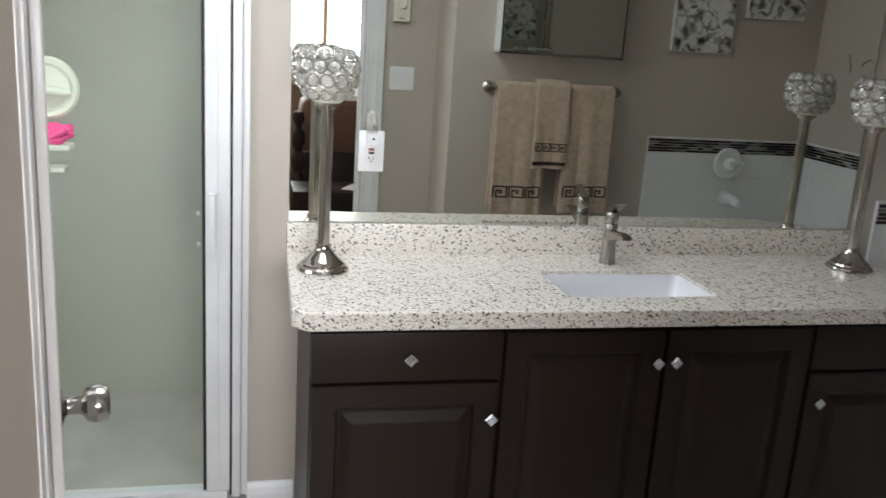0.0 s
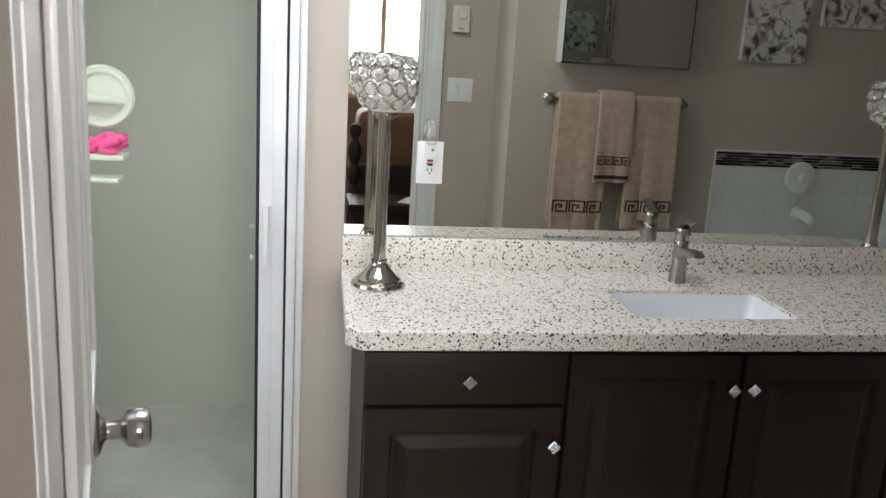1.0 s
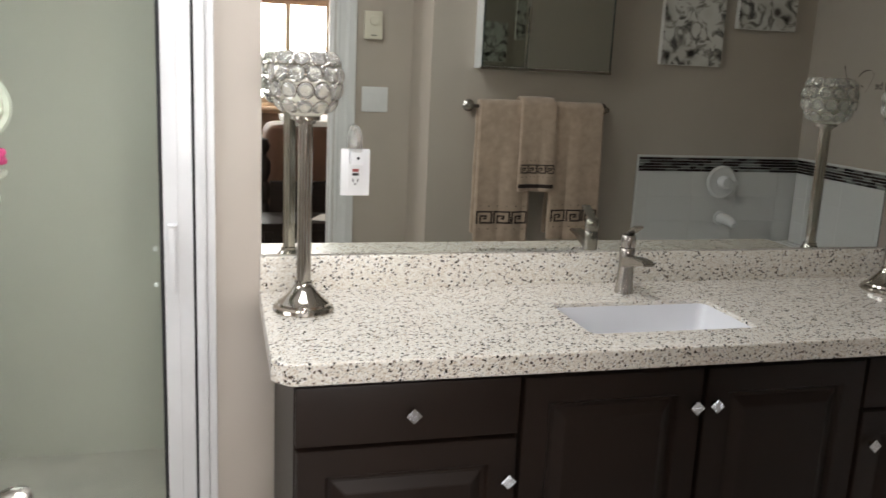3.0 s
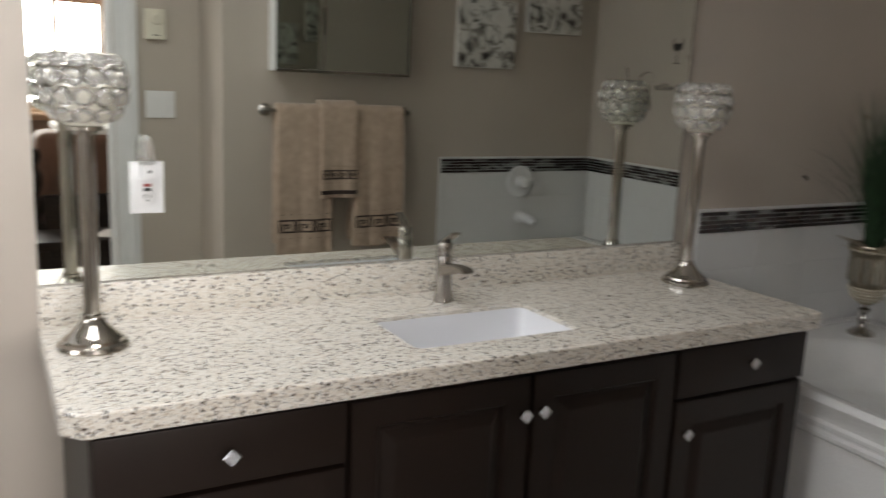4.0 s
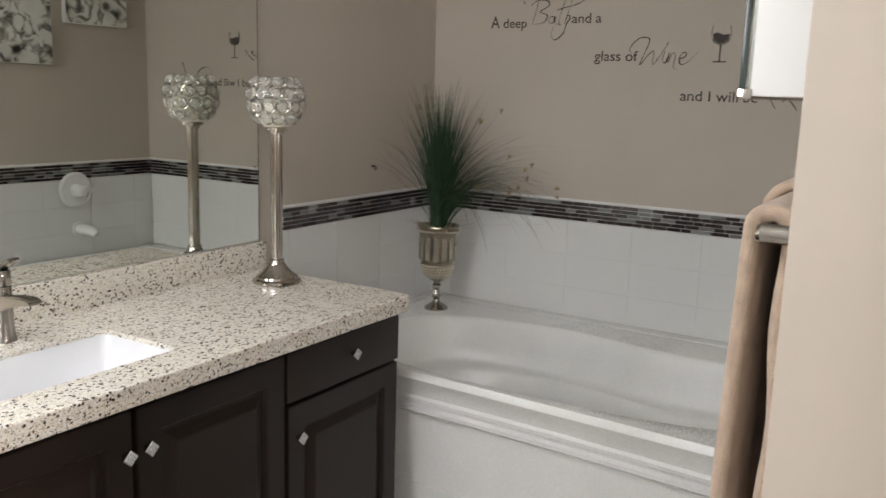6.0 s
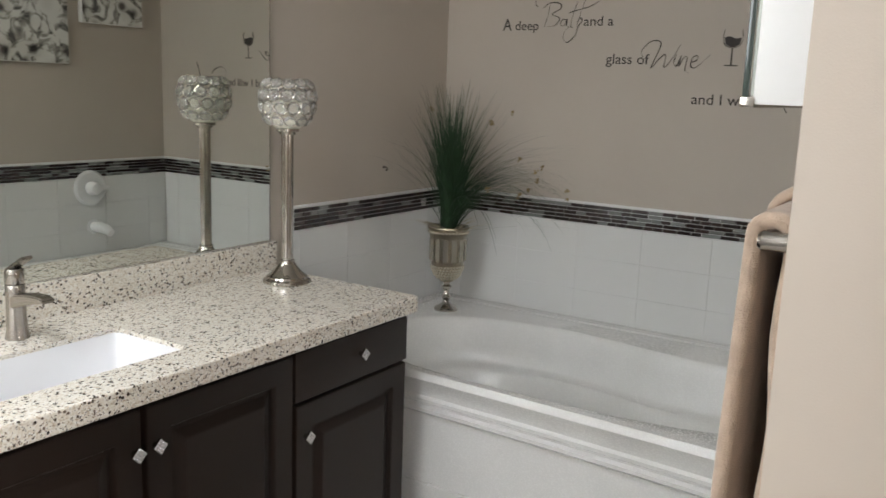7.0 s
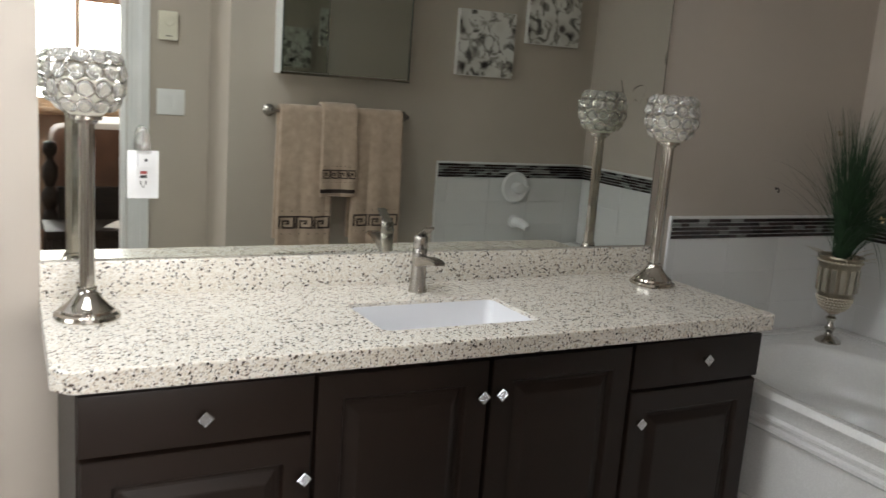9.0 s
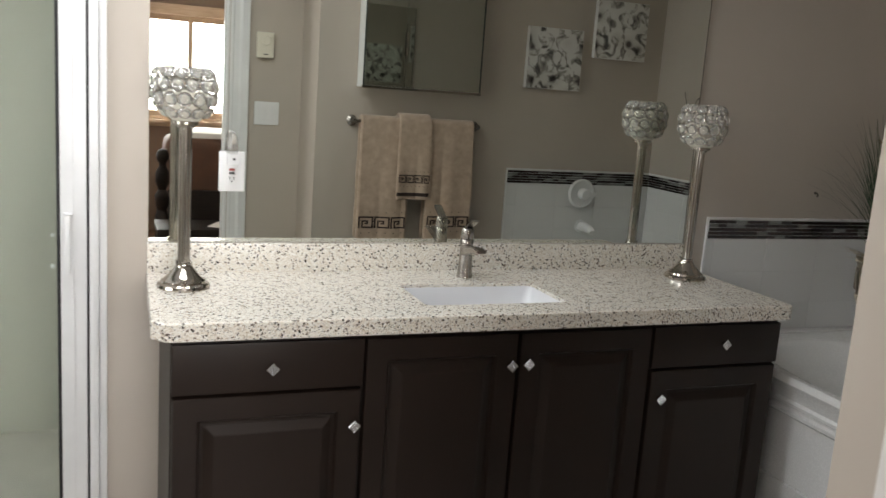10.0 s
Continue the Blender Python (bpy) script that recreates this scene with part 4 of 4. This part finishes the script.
for fx, fy, z, dx, dy in ((0.352, 0.720, RZ, 0, 0), (0.345, 0.710, RZ - 0.005, 0, 0), (0.338, 0.702, RZ - 0.018, 0, 0), (0.326, 0.688, RZ - 0.10, 0, 0), (0.314, 0.668, RZ - 0.150, 0, 0), (0.302, 0.650, RZ - 0.163, 0, 0), (0.280, 0.615, RZ - 0.168, 0, 0), (0.266, 0.590, RZ - 0.184, 0, 0), (0.240, 0.540, RZ - 0.30, 0, 0), (0.205, 0.48, RZ - 0.40, 0, 0), (0.14, 0.38, RZ - 0.425, 0, 0)):
    rings.append([bm.verts.new(well(2 * math.pi * k / NA, fx, fy, z, dx, dy)) for k in range(NA)])
for a, c in zip(rings, rings[1:]):
    for k in range(NA):
        bm.faces.new((a[k], a[(k + 1) % NA], c[(k + 1) % NA], c[k]))
bm.faces.new(rings[-1])
bmesh.ops.recalc_face_normals(bm, faces=bm.faces)
part("well", bm, ACRYLIC, tub)
part("back_ledge", box(TXB - 0.055, TXB, TY0, TY1, RZ + 0.0005, RZ + 0.006, 0.0025), ACRYLIC, tub)
part("end_ledge", box(2.08, TXB - 0.056, TY1 - 0.045, TY1, RZ + 0.0005, RZ + 0.006, 0.0025), ACRYLIC, tub)

# ---- vase with grasses on the tub's corner ----
VX, VY, VZ = 2.628, -0.176, RZ + 0.0005
vase = thing("vase", (VX, VY, VZ), "silver footed urn set with glass beads", "vase")
part("foot", lathe([(0.001, 0), (0.045, 0), (0.046, 0.005), (0.041, 0.011), (0.030, 0.018), (0.016, 0.027), (0.012, 0.036), (0.017, 0.046), (0.020, 0.053), (0.013, 0.062), (0.010, 0.075), (0.018, 0.086), (0.020, 0.093), (0.012, 0.100), (0.014, 0.112), (0.001, 0.112)], 32), CHROME, vase)
URN = brushed("aged_silver_mosaic", (0.33, 0.29, 0.22), 0.30)
cup = part("cup", lathe([(0.001, 0.112), (0.024, 0.112), (0.047, 0.135), (0.059, 0.165), (0.065, 0.200), (0.068, 0.260), (0.074, 0.312), (0.080, 0.320), (0.078, 0.326), (0.066, 0.324), (0.062, 0.300), (0.001, 0.298)], 36), URN, vase)
bm = bmesh.new()
bmesh.ops.create_icosphere(bm, subdivisions=1, radius=1.0)
for v in bm.verts:
    v.co = v.co * 0.0052
VBEAD = mesh_of(bm, plain("pearl_bead", (0.72, 0.66, 0.54), 0.15, metal=0.4, bump=0), "bead")
for z, r, n in ((0.128, 0.040, 20), (0.139, 0.050, 26), (0.150, 0.054, 28), (0.161, 0.059, 30), (0.172, 0.061, 32), (0.305, 0.075, 36)):
    for k in range(n):
        a = 2 * math.pi * (k + (0.5 if int(z * 1000) % 2 else 0)) / n
        share("bead", VBEAD, cup, pose(r * math.cos(a), r * math.sin(a), z))
VPANE = mesh_of(box(-0.0095, 0.0095, -0.002, 0.002, -0.042, 0.042, 0.001), plain("pale_glass_facet", (0.46, 0.42, 0.34), 0.10, metal=0.6, bump=0), "facet")
for k in range(14):
    a = 2 * math.pi * k / 14
    share("facet", VPANE, cup, pose(0.0690 * math.cos(a), 0.0690 * math.sin(a), 0.238, 0, 0, math.degrees(a) + 90))

plant = thing("ornamental_grass", (VX, VY, VZ + 0.298), "tall dark green artificial grass arching from the urn", "plant", kind="stuff")
rng = random.Random(11)
bm, sd, dry = bmesh.new(), bmesh.new(), bmesh.new()


def blade(bm, az, lean, length, width, curl, n=9):
    base = Vector((rng.uniform(-0.022, 0.022), rng.uniform(-0.022, 0.022), 0))
    d = Vector((math.cos(az), math.sin(az), 0))
    side = Vector((-math.sin(az), math.cos(az), 0))
    pts, p, ang = [], base.copy(), lean
    for k in range(n + 1):
        pts.append(p.copy())
        p = p + length / n * (d * math.sin(ang) + Vector((0, 0, math.cos(ang))))
        ang += curl / n
    prev = None
    for k, q in enumerate(pts):
        w = width * (1 - (k / n) ** 1.6) + 0.0003
        q.x, q.y = min(q.x, EX - VX - 0.012), min(q.y, -0.014 - VY)
        row = [bm.verts.new(q - side * w), bm.verts.new(q + d * w * 0.5 + Vector((0, 0, -w * 0.2))), bm.verts.new(q + side * w)]
        if prev:
            for i in (0, 1):
                bm.faces.new((prev[i], prev[i + 1], row[i + 1], row[i]))
        prev = row
    return pts[-1]


def seed_head(tip, count, spread):
    for j in range(count):
        c = tip + Vector((rng.uniform(-spread, spread), rng.uniform(-spread, spread), rng.uniform(-2.2 * spread, 0.5 * spread)))
        c.x, c.y = min(c.x, EX - VX - 0.012), min(c.y, -0.014 - VY)
        lathe([(0.0003, -0.007), (0.0031, 0.0), (0.0003, 0.007)], 5, sd, Matrix.Translation(c) @ pose(0, 0, 0, rng.uniform(-70, 70), rng.uniform(-70, 70), 0))


# upright heart of the bunch: broad blades, slim at the base
for k in range(150):
    lean = 0.20 * rng.random()
    blade(bm, rng.uniform(0, 2 * math.pi), lean, rng.uniform(0.20, 0.42), rng.uniform(0.0030, 0.0052), rng.uniform(0.0, 0.35) + lean)
for k in range(300):
    lean = 0.17 * rng.random() ** 1.2
    blade(bm, rng.uniform(0, 2 * math.pi), lean, rng.uniform(0.30, 0.58), rng.uniform(0.0014, 0.0030), rng.uniform(0.05, 0.45) + lean * rng.uniform(0.5, 2.4))
# thin stems that arch out along the wall
for k in range(190):
    az = -math.pi / 2 + rng.gauss(0.05, 0.38)
    blade(bm, az, rng.uniform(0.10, 0.55), rng.uniform(0.42, 0.64), rng.uniform(0.0009, 0.0018), rng.uniform(1.2, 2.3), 13)
for k in range(9):
    az = -math.pi / 2 + rng.gauss(0.0, 0.25)
    tip = blade(bm, az, rng.uniform(0.15, 0.65), rng.uniform(0.44, 0.54), 0.0013, rng.uniform(0.9, 1.7), 13)
    seed_head(tip, 5, 0.006)
blade(bm, -math.pi / 2 + 0.06, 1.30, 0.50, 0.0012, 0.28, 12)
# a few looser ones to the other sides
for k in range(34):
    blade(bm, rng.uniform(math.pi * 0.6, math.pi * 1.4), rng.uniform(0.15, 0.45), rng.uniform(0.36, 0.56), rng.uniform(0.0007, 0.0013), rng.uniform(0.4, 1.5), 11)
for k in range(4):
    seed_head(blade(bm, rng.uniform(0, 2 * math.pi), rng.uniform(0.05, 0.35), rng.uniform(0.44, 0.52), 0.0012, rng.uniform(0.2, 0.6), 10), 5, 0.006)
for k in range(22):
    blade(dry, rng.uniform(0, 6.28), rng.uniform(0.9, 1.25), rng.uniform(0.10, 0.17), 0.0055, rng.uniform(0.35, 0.8), 5)
part("blades", bm, LEAF, plant, "slim dark green blades")
part("seed_heads", sd, SEED, plant, "small straw-coloured seed heads")
part("dry_leaves", dry, plain("pale_dry_leaf", (0.55, 0.48, 0.36), 0.8), plant, "pale dry leaves over the rim")

# small dark hook in the wall over the tiles
hook = thing("wall_hook", (2.444, -0.0005, 1.139), "small dark metal hook on the taupe wall", "hook")
part("plate", lathe([(0.001, 0), (0.0055, 0), (0.005, 0.002), (0.001, 0.0025)], 16, m=pose(0, 0, 0, 90, 0, 0)), VINYL, hook)
part("prong", tube([(0, -0.002, 0.002), (0, -0.012, 0.0), (0, -0.017, -0.006), (0, -0.013, -0.012), (0, -0.009, -0.010)], 0.0022, 8), VINYL, hook)

# ---- writing on the wall by the bath ----
decal = thing("wall_lettering", (EX - 0.001, 0, 0), "dark brown vinyl lettering and wine glass on the wall", "wall decal")


def glyphs(text, size, shear):
    cu = bpy.data.curves.new("letter", "FONT")
    cu.body, cu.size, cu.shear, cu.extrude, cu.offset = text, size, shear, 0.0004, 0.004 * size
    tmp = bpy.data.objects.new("letter", cu)
    me = bpy.data.meshes.new_from_object(tmp)
    bpy.data.objects.remove(tmp)
    return me, min(v.co.x for v in me.vertices), max(v.co.x for v in me.vertices)


def words(text, y, z, size, shear=0.0, width=0.1):
    """Lettering along the wall, a part for each letter, drawn out to the given width."""
    _, lo, hi = glyphs(text, size, shear)
    k = width / (hi - lo)
    for i, ch in enumerate(text):
        if ch == " ":
            continue
        end = glyphs(text[: i + 1], size, shear)[2]
        me, a, c = glyphs(ch, size, shear)
        for v in me.vertices:
            v.co.x = (v.co.x - c + end - lo) * k
        me.materials.append(VINYL)
        share("letter", me, decal, Matrix(((0, 0, -1, 0), (-1, 0, 0, y), (0, 1, 0, z), (0, 0, 0, 1))))


words("A", -0.243, 1.655, 0.062, width=0.037)
words("deep", -0.296, 1.656, 0.048, width=0.097)
words("and a", -0.574, 1.670, 0.048, width=0.113)
words("glass of", -0.668, 1.538, 0.050, width=0.160)
words("and I will", -0.987, 1.408, 0.050, width=0.192)
words("be", -1.196, 1.409, 0.050, width=0.045)


def flowing(points, steps=6):
    """A smooth line through the given turning points."""
    p = [points[0]] + list(points) + [points[-1]]
    out = []
    for a, b0, c, d in zip(p, p[1:], p[2:], p[3:]):
        for k in range(steps):
            t = k / steps
            out.append(tuple(0.5 * (2 * q + (r - o) * t + (2 * o - 5 * q + 4 * r - u) * t * t + (3 * q - o - 3 * r + u) * t ** 3) for o, q, r, u in zip(a, b0, c, d)))
    return out + [points[-1]]


def stroke(points, w, name="swash"):
    """A pen stroke of the script, as a thin raised ribbon."""
    line = flowing(points)
    n = len(line)
    part(name, tube([(-0.0006, y, z) for y, z in line], [w * (0.45 + 0.55 * abs(math.sin(2.2 * math.pi * (k + 0.5) / n))) for k in range(n)], 6, flat=0.25), VINYL, decal, soft=True)


# the script words, pen stroke by pen stroke
for pen in (
    [(-0.437, 1.747), (-0.428, 1.705), (-0.417, 1.667)],
    [(-0.408, 1.734), (-0.437, 1.752), (-0.474, 1.750), (-0.480, 1.732), (-0.447, 1.712), (-0.476, 1.698), (-0.462, 1.673), (-0.430, 1.668)],
    [(-0.506, 1.692), (-0.488, 1.692), (-0.483, 1.674), (-0.500, 1.672), (-0.508, 1.694), (-0.507, 1.672), (-0.517, 1.667)],
    [(-0.546, 1.755), (-0.530, 1.706), (-0.522, 1.668), (-0.532, 1.666)],
    [(-0.512, 1.716), (-0.550, 1.726), (-0.595, 1.737), (-0.640, 1.762)],
    [(-0.578, 1.768), (-0.560, 1.715), (-0.546, 1.666)],
    [(-0.548, 1.684), (-0.560, 1.698), (-0.566, 1.686), (-0.553, 1.668), (-0.542, 1.635), (-0.512, 1.611), (-0.495, 1.628), (-0.505, 1.658), (-0.530, 1.672)],
    [(-0.379, 1.761), (-0.376, 1.750), (-0.387, 1.739)],
    [(-0.805, 1.563), (-0.798, 1.582), (-0.825, 1.612), (-0.852, 1.618), (-0.866, 1.602), (-0.836, 1.526), (-0.862, 1.555), (-0.885, 1.572), (-0.882, 1.527), (-0.908, 1.558), (-0.934, 1.603)],
    [(-0.923, 1.572), (-0.916, 1.545), (-0.926, 1.533), (-0.940, 1.568)],
    [(-0.940, 1.568), (-0.934, 1.533), (-0.952, 1.567), (-0.960, 1.556), (-0.956, 1.520), (-0.970, 1.512)],
    [(-0.976, 1.547), (-0.994, 1.554), (-0.996, 1.568), (-0.980, 1.563), (-0.974, 1.540), (-0.985, 1.528), (-1.008, 1.541), (-1.038, 1.572)],
):
    stroke(pen, 0.0030, "script_stroke")
# upper loops of the next script word, past the cabinet
stroke([(-1.357, 1.460), (-1.335, 1.482), (-1.300, 1.494), (-1.268, 1.488), (-1.258, 1.468), (-1.275, 1.430), (-1.298, 1.392)], 0.0026)
stroke([(-1.459, 1.516), (-1.449, 1.490), (-1.438, 1.462), (-1.430, 1.420)], 0.0026)
stroke([(-1.318, 1.414), (-1.333, 1.422), (-1.350, 1.408), (-1.364, 1.386)], 0.0026)
# wine glass outline with wine in it
gy, gz = -1.108, 1.536
stroke([(gy + 0.028, gz + 0.119), (gy + 0.032, gz + 0.090), (gy + 0.024, gz + 0.068), (gy + 0.004, gz + 0.058)], 0.0022)
stroke([(gy - 0.028, gz + 0.119), (gy - 0.032, gz + 0.090), (gy - 0.024, gz + 0.068), (gy - 0.004, gz + 0.058)], 0.0022)
part("stem", box(-0.0008, -0.0001, gy - 0.0025, gy + 0.0025, gz + 0.003, gz + 0.060), VINYL, decal, soft=False)
part("foot", box(-0.0008, -0.0001, gy - 0.022, gy + 0.022, gz, gz + 0.004), VINYL, decal, soft=False)
bm = bmesh.new()
pts = [(-0.028, 0.092), (-0.023, 0.071), (-0.006, 0.061), (0.006, 0.061), (0.023, 0.071), (0.028, 0.092), (0.012, 0.097), (-0.008, 0.089)]
lo = [bm.verts.new((-0.0001, gy + a, gz + c)) for a, c in pts]
hi = [bm.verts.new((-0.0009, gy + a, gz + c)) for a, c in pts]
bm.faces.new(lo)
bm.faces.new(hi[::-1])
for i in range(len(pts)):
    j = (i + 1) % len(pts)
    bm.faces.new((lo[i], lo[j], hi[j], hi[i]))
bmesh.ops.recalc_face_normals(bm, faces=bm.faces)
part("wine", bm, VINYL, decal, soft=False)

# ---- bedroom seen in the mirror through the doorway ----
bed = thing("bed", (0.88, -4.35, 0), "dark wooden bed with a brown bedspread and white sheet", "bed")
part("mattress", box(-0.55, 0.9, -0.85, 0.75, 0.30, 0.62, 0.06), COVER, bed)
part("bedspread", box(-0.64, 0.92, 0.30, 0.78, 0.34, 1.00, 0.13, seg=5), COVER, bed)
part("sheet", box(-0.50, 0.90, 0.02, 0.74, 0.985, 1.03, 0.02), PILLOW, bed)
part("footboard", box(-0.62, 0.96, 0.80, 0.86, 0.10, 0.64, 0.01), DARKWOOD, bed)
for x in (-0.66, 0.98):
    post = [(0.001, 0), (0.045, 0), (0.045, 0.46), (0.030, 0.50), (0.050, 0.55), (0.050, 0.60), (0.026, 0.64), (0.046, 0.70), (0.046, 0.76), (0.022, 0.80), (0.022, 0.82), (0.040, 0.85), (0.043, 0.88), (0.030, 0.91), (0.001, 0.92)]
    part("post", lathe(post, 20, m=pose(x, 0.83, 0)), DARKWOOD, bed)
part("rail", box(-0.62, -0.58, -0.85, 0.80, 0.18, 0.34, 0.006), DARKWOOD, bed)
bench = thing("bench", (0.46, -3.12, 0), "dark wooden bench at the foot of the bed", "bench")
part("seat", box(-0.30, 0.75, -0.2, 0.2, 0.42, 0.47, 0.008), DARKWOOD, bench)
for x in (-0.27, 0.70):
    for y in (-0.17, 0.15):
        part("leg", box(x, x + 0.05, y, y + 0.05, 0, 0.42, 0.004), DARKWOOD, bench)
part("apron_board", box(-0.22, 0.70, 0.155, 0.185, 0.20, 0.42, 0.003), DARKWOOD, bench)
tagged(part("paper_sheet", box(-0.09, 0.09, -0.11, 0.11, 0, 0.004, 0), PILLOW, m=pose(0.60, -3.08, 0.472, 0, 0, 25), soft=False), "white sheet of paper lying on the bench", "paper")

# ---- tiles and mosaic border round the bath, last ----
TT = 0.957


def tiled(name, label, length, m, first=0.0):
    """Rows of glazed tile with recessed joints, and five courses of mosaic strips over them."""
    th = thing(name, (0, 0, 0), label, "tiling", kind="structure")
    th.matrix_basis = m
    part("grout_bed", box(0, length, 0.0, 0.006, 0.40, TT + 0.074), GROUT, th, soft=False)
    w, h, g = 0.250, 0.1255, 0.0011
    cuts = []
    x = first - w
    while x < length:
        a, c = max(0, x), min(length, x + w - g)
        if c - a > 0.01:
            cuts.append((a, c))
        x += w
    made = {}
    z = TT - g
    for row in range(4):
        for a, c in cuts:
            key = (round(c - a, 4))
            if key not in made:
                made[key] = mesh_of(box(0, c - a, 0.0055, 0.0078, -h + g, 0, 0.0007, seg=1), TILE, "tile")
            share("tile", made[key], th, pose(a, 0, z))
        z -= h
    rng = random.Random(name)
    mh, made = 0.0120, {}
    for row in range(5):
        x, z = -rng.uniform(0, 0.04), TT + 0.002 + row * (mh + 0.0022)
        while x < length:
            n = rng.choice((0.034, 0.048, 0.048, 0.062))
            a, c = max(0, x), min(length, x + n)
            if c - a > 0.006:
                key = round(c - a, 4)
                if key not in made:
                    made[key] = mesh_of(box(0, c - a, 0.0055, 0.0100, 0, mh, 0.0008, seg=1), MOSAIC, "mosaic_strip")
                share("mosaic_strip", made[key], th, pose(a, 0, z))
            x += n + 0.0022
    part("edge_bead", box(0, length, 0.0, 0.010, TT + 0.0745, TT + 0.082, 0.002), WHITE, th)
    return th


tiled("tile_north", "white wall tiles with a dark mosaic border", EX - 0.0005 - 1.962, Matrix(((1, 0, 0, 1.962), (0, -1, 0, 0.0055), (0, 0, 1, 0), (0, 0, 0, 1))), 0.03)
tiled("tile_east", "white wall tiles with a dark mosaic border", -0.012 - (SY + 0.011), Matrix(((0, -1, 0, EX - 0.0005), (-1, 0, 0, -0.0055), (0, 0, 1, 0), (0, 0, 0, 1))), 0.10)
tiled("tile_south", "white wall tiles with a dark mosaic border", EX - 0.0005 - 1.937, Matrix(((1, 0, 0, 1.937), (0, 1, 0, SY + 0.0005), (0, 0, 1, 0), (0, 0, 0, 1))), 0.06)
part("edge_strip", box(-0.008, 0, 0, 0.010, 0.40, TT + 0.082, 0.002), WHITE, bpy.data.objects["tile_north"])
part("edge_strip", box(-0.008, 0, 0, 0.010, 0.40, TT + 0.082, 0.002), WHITE, bpy.data.objects["tile_south"])
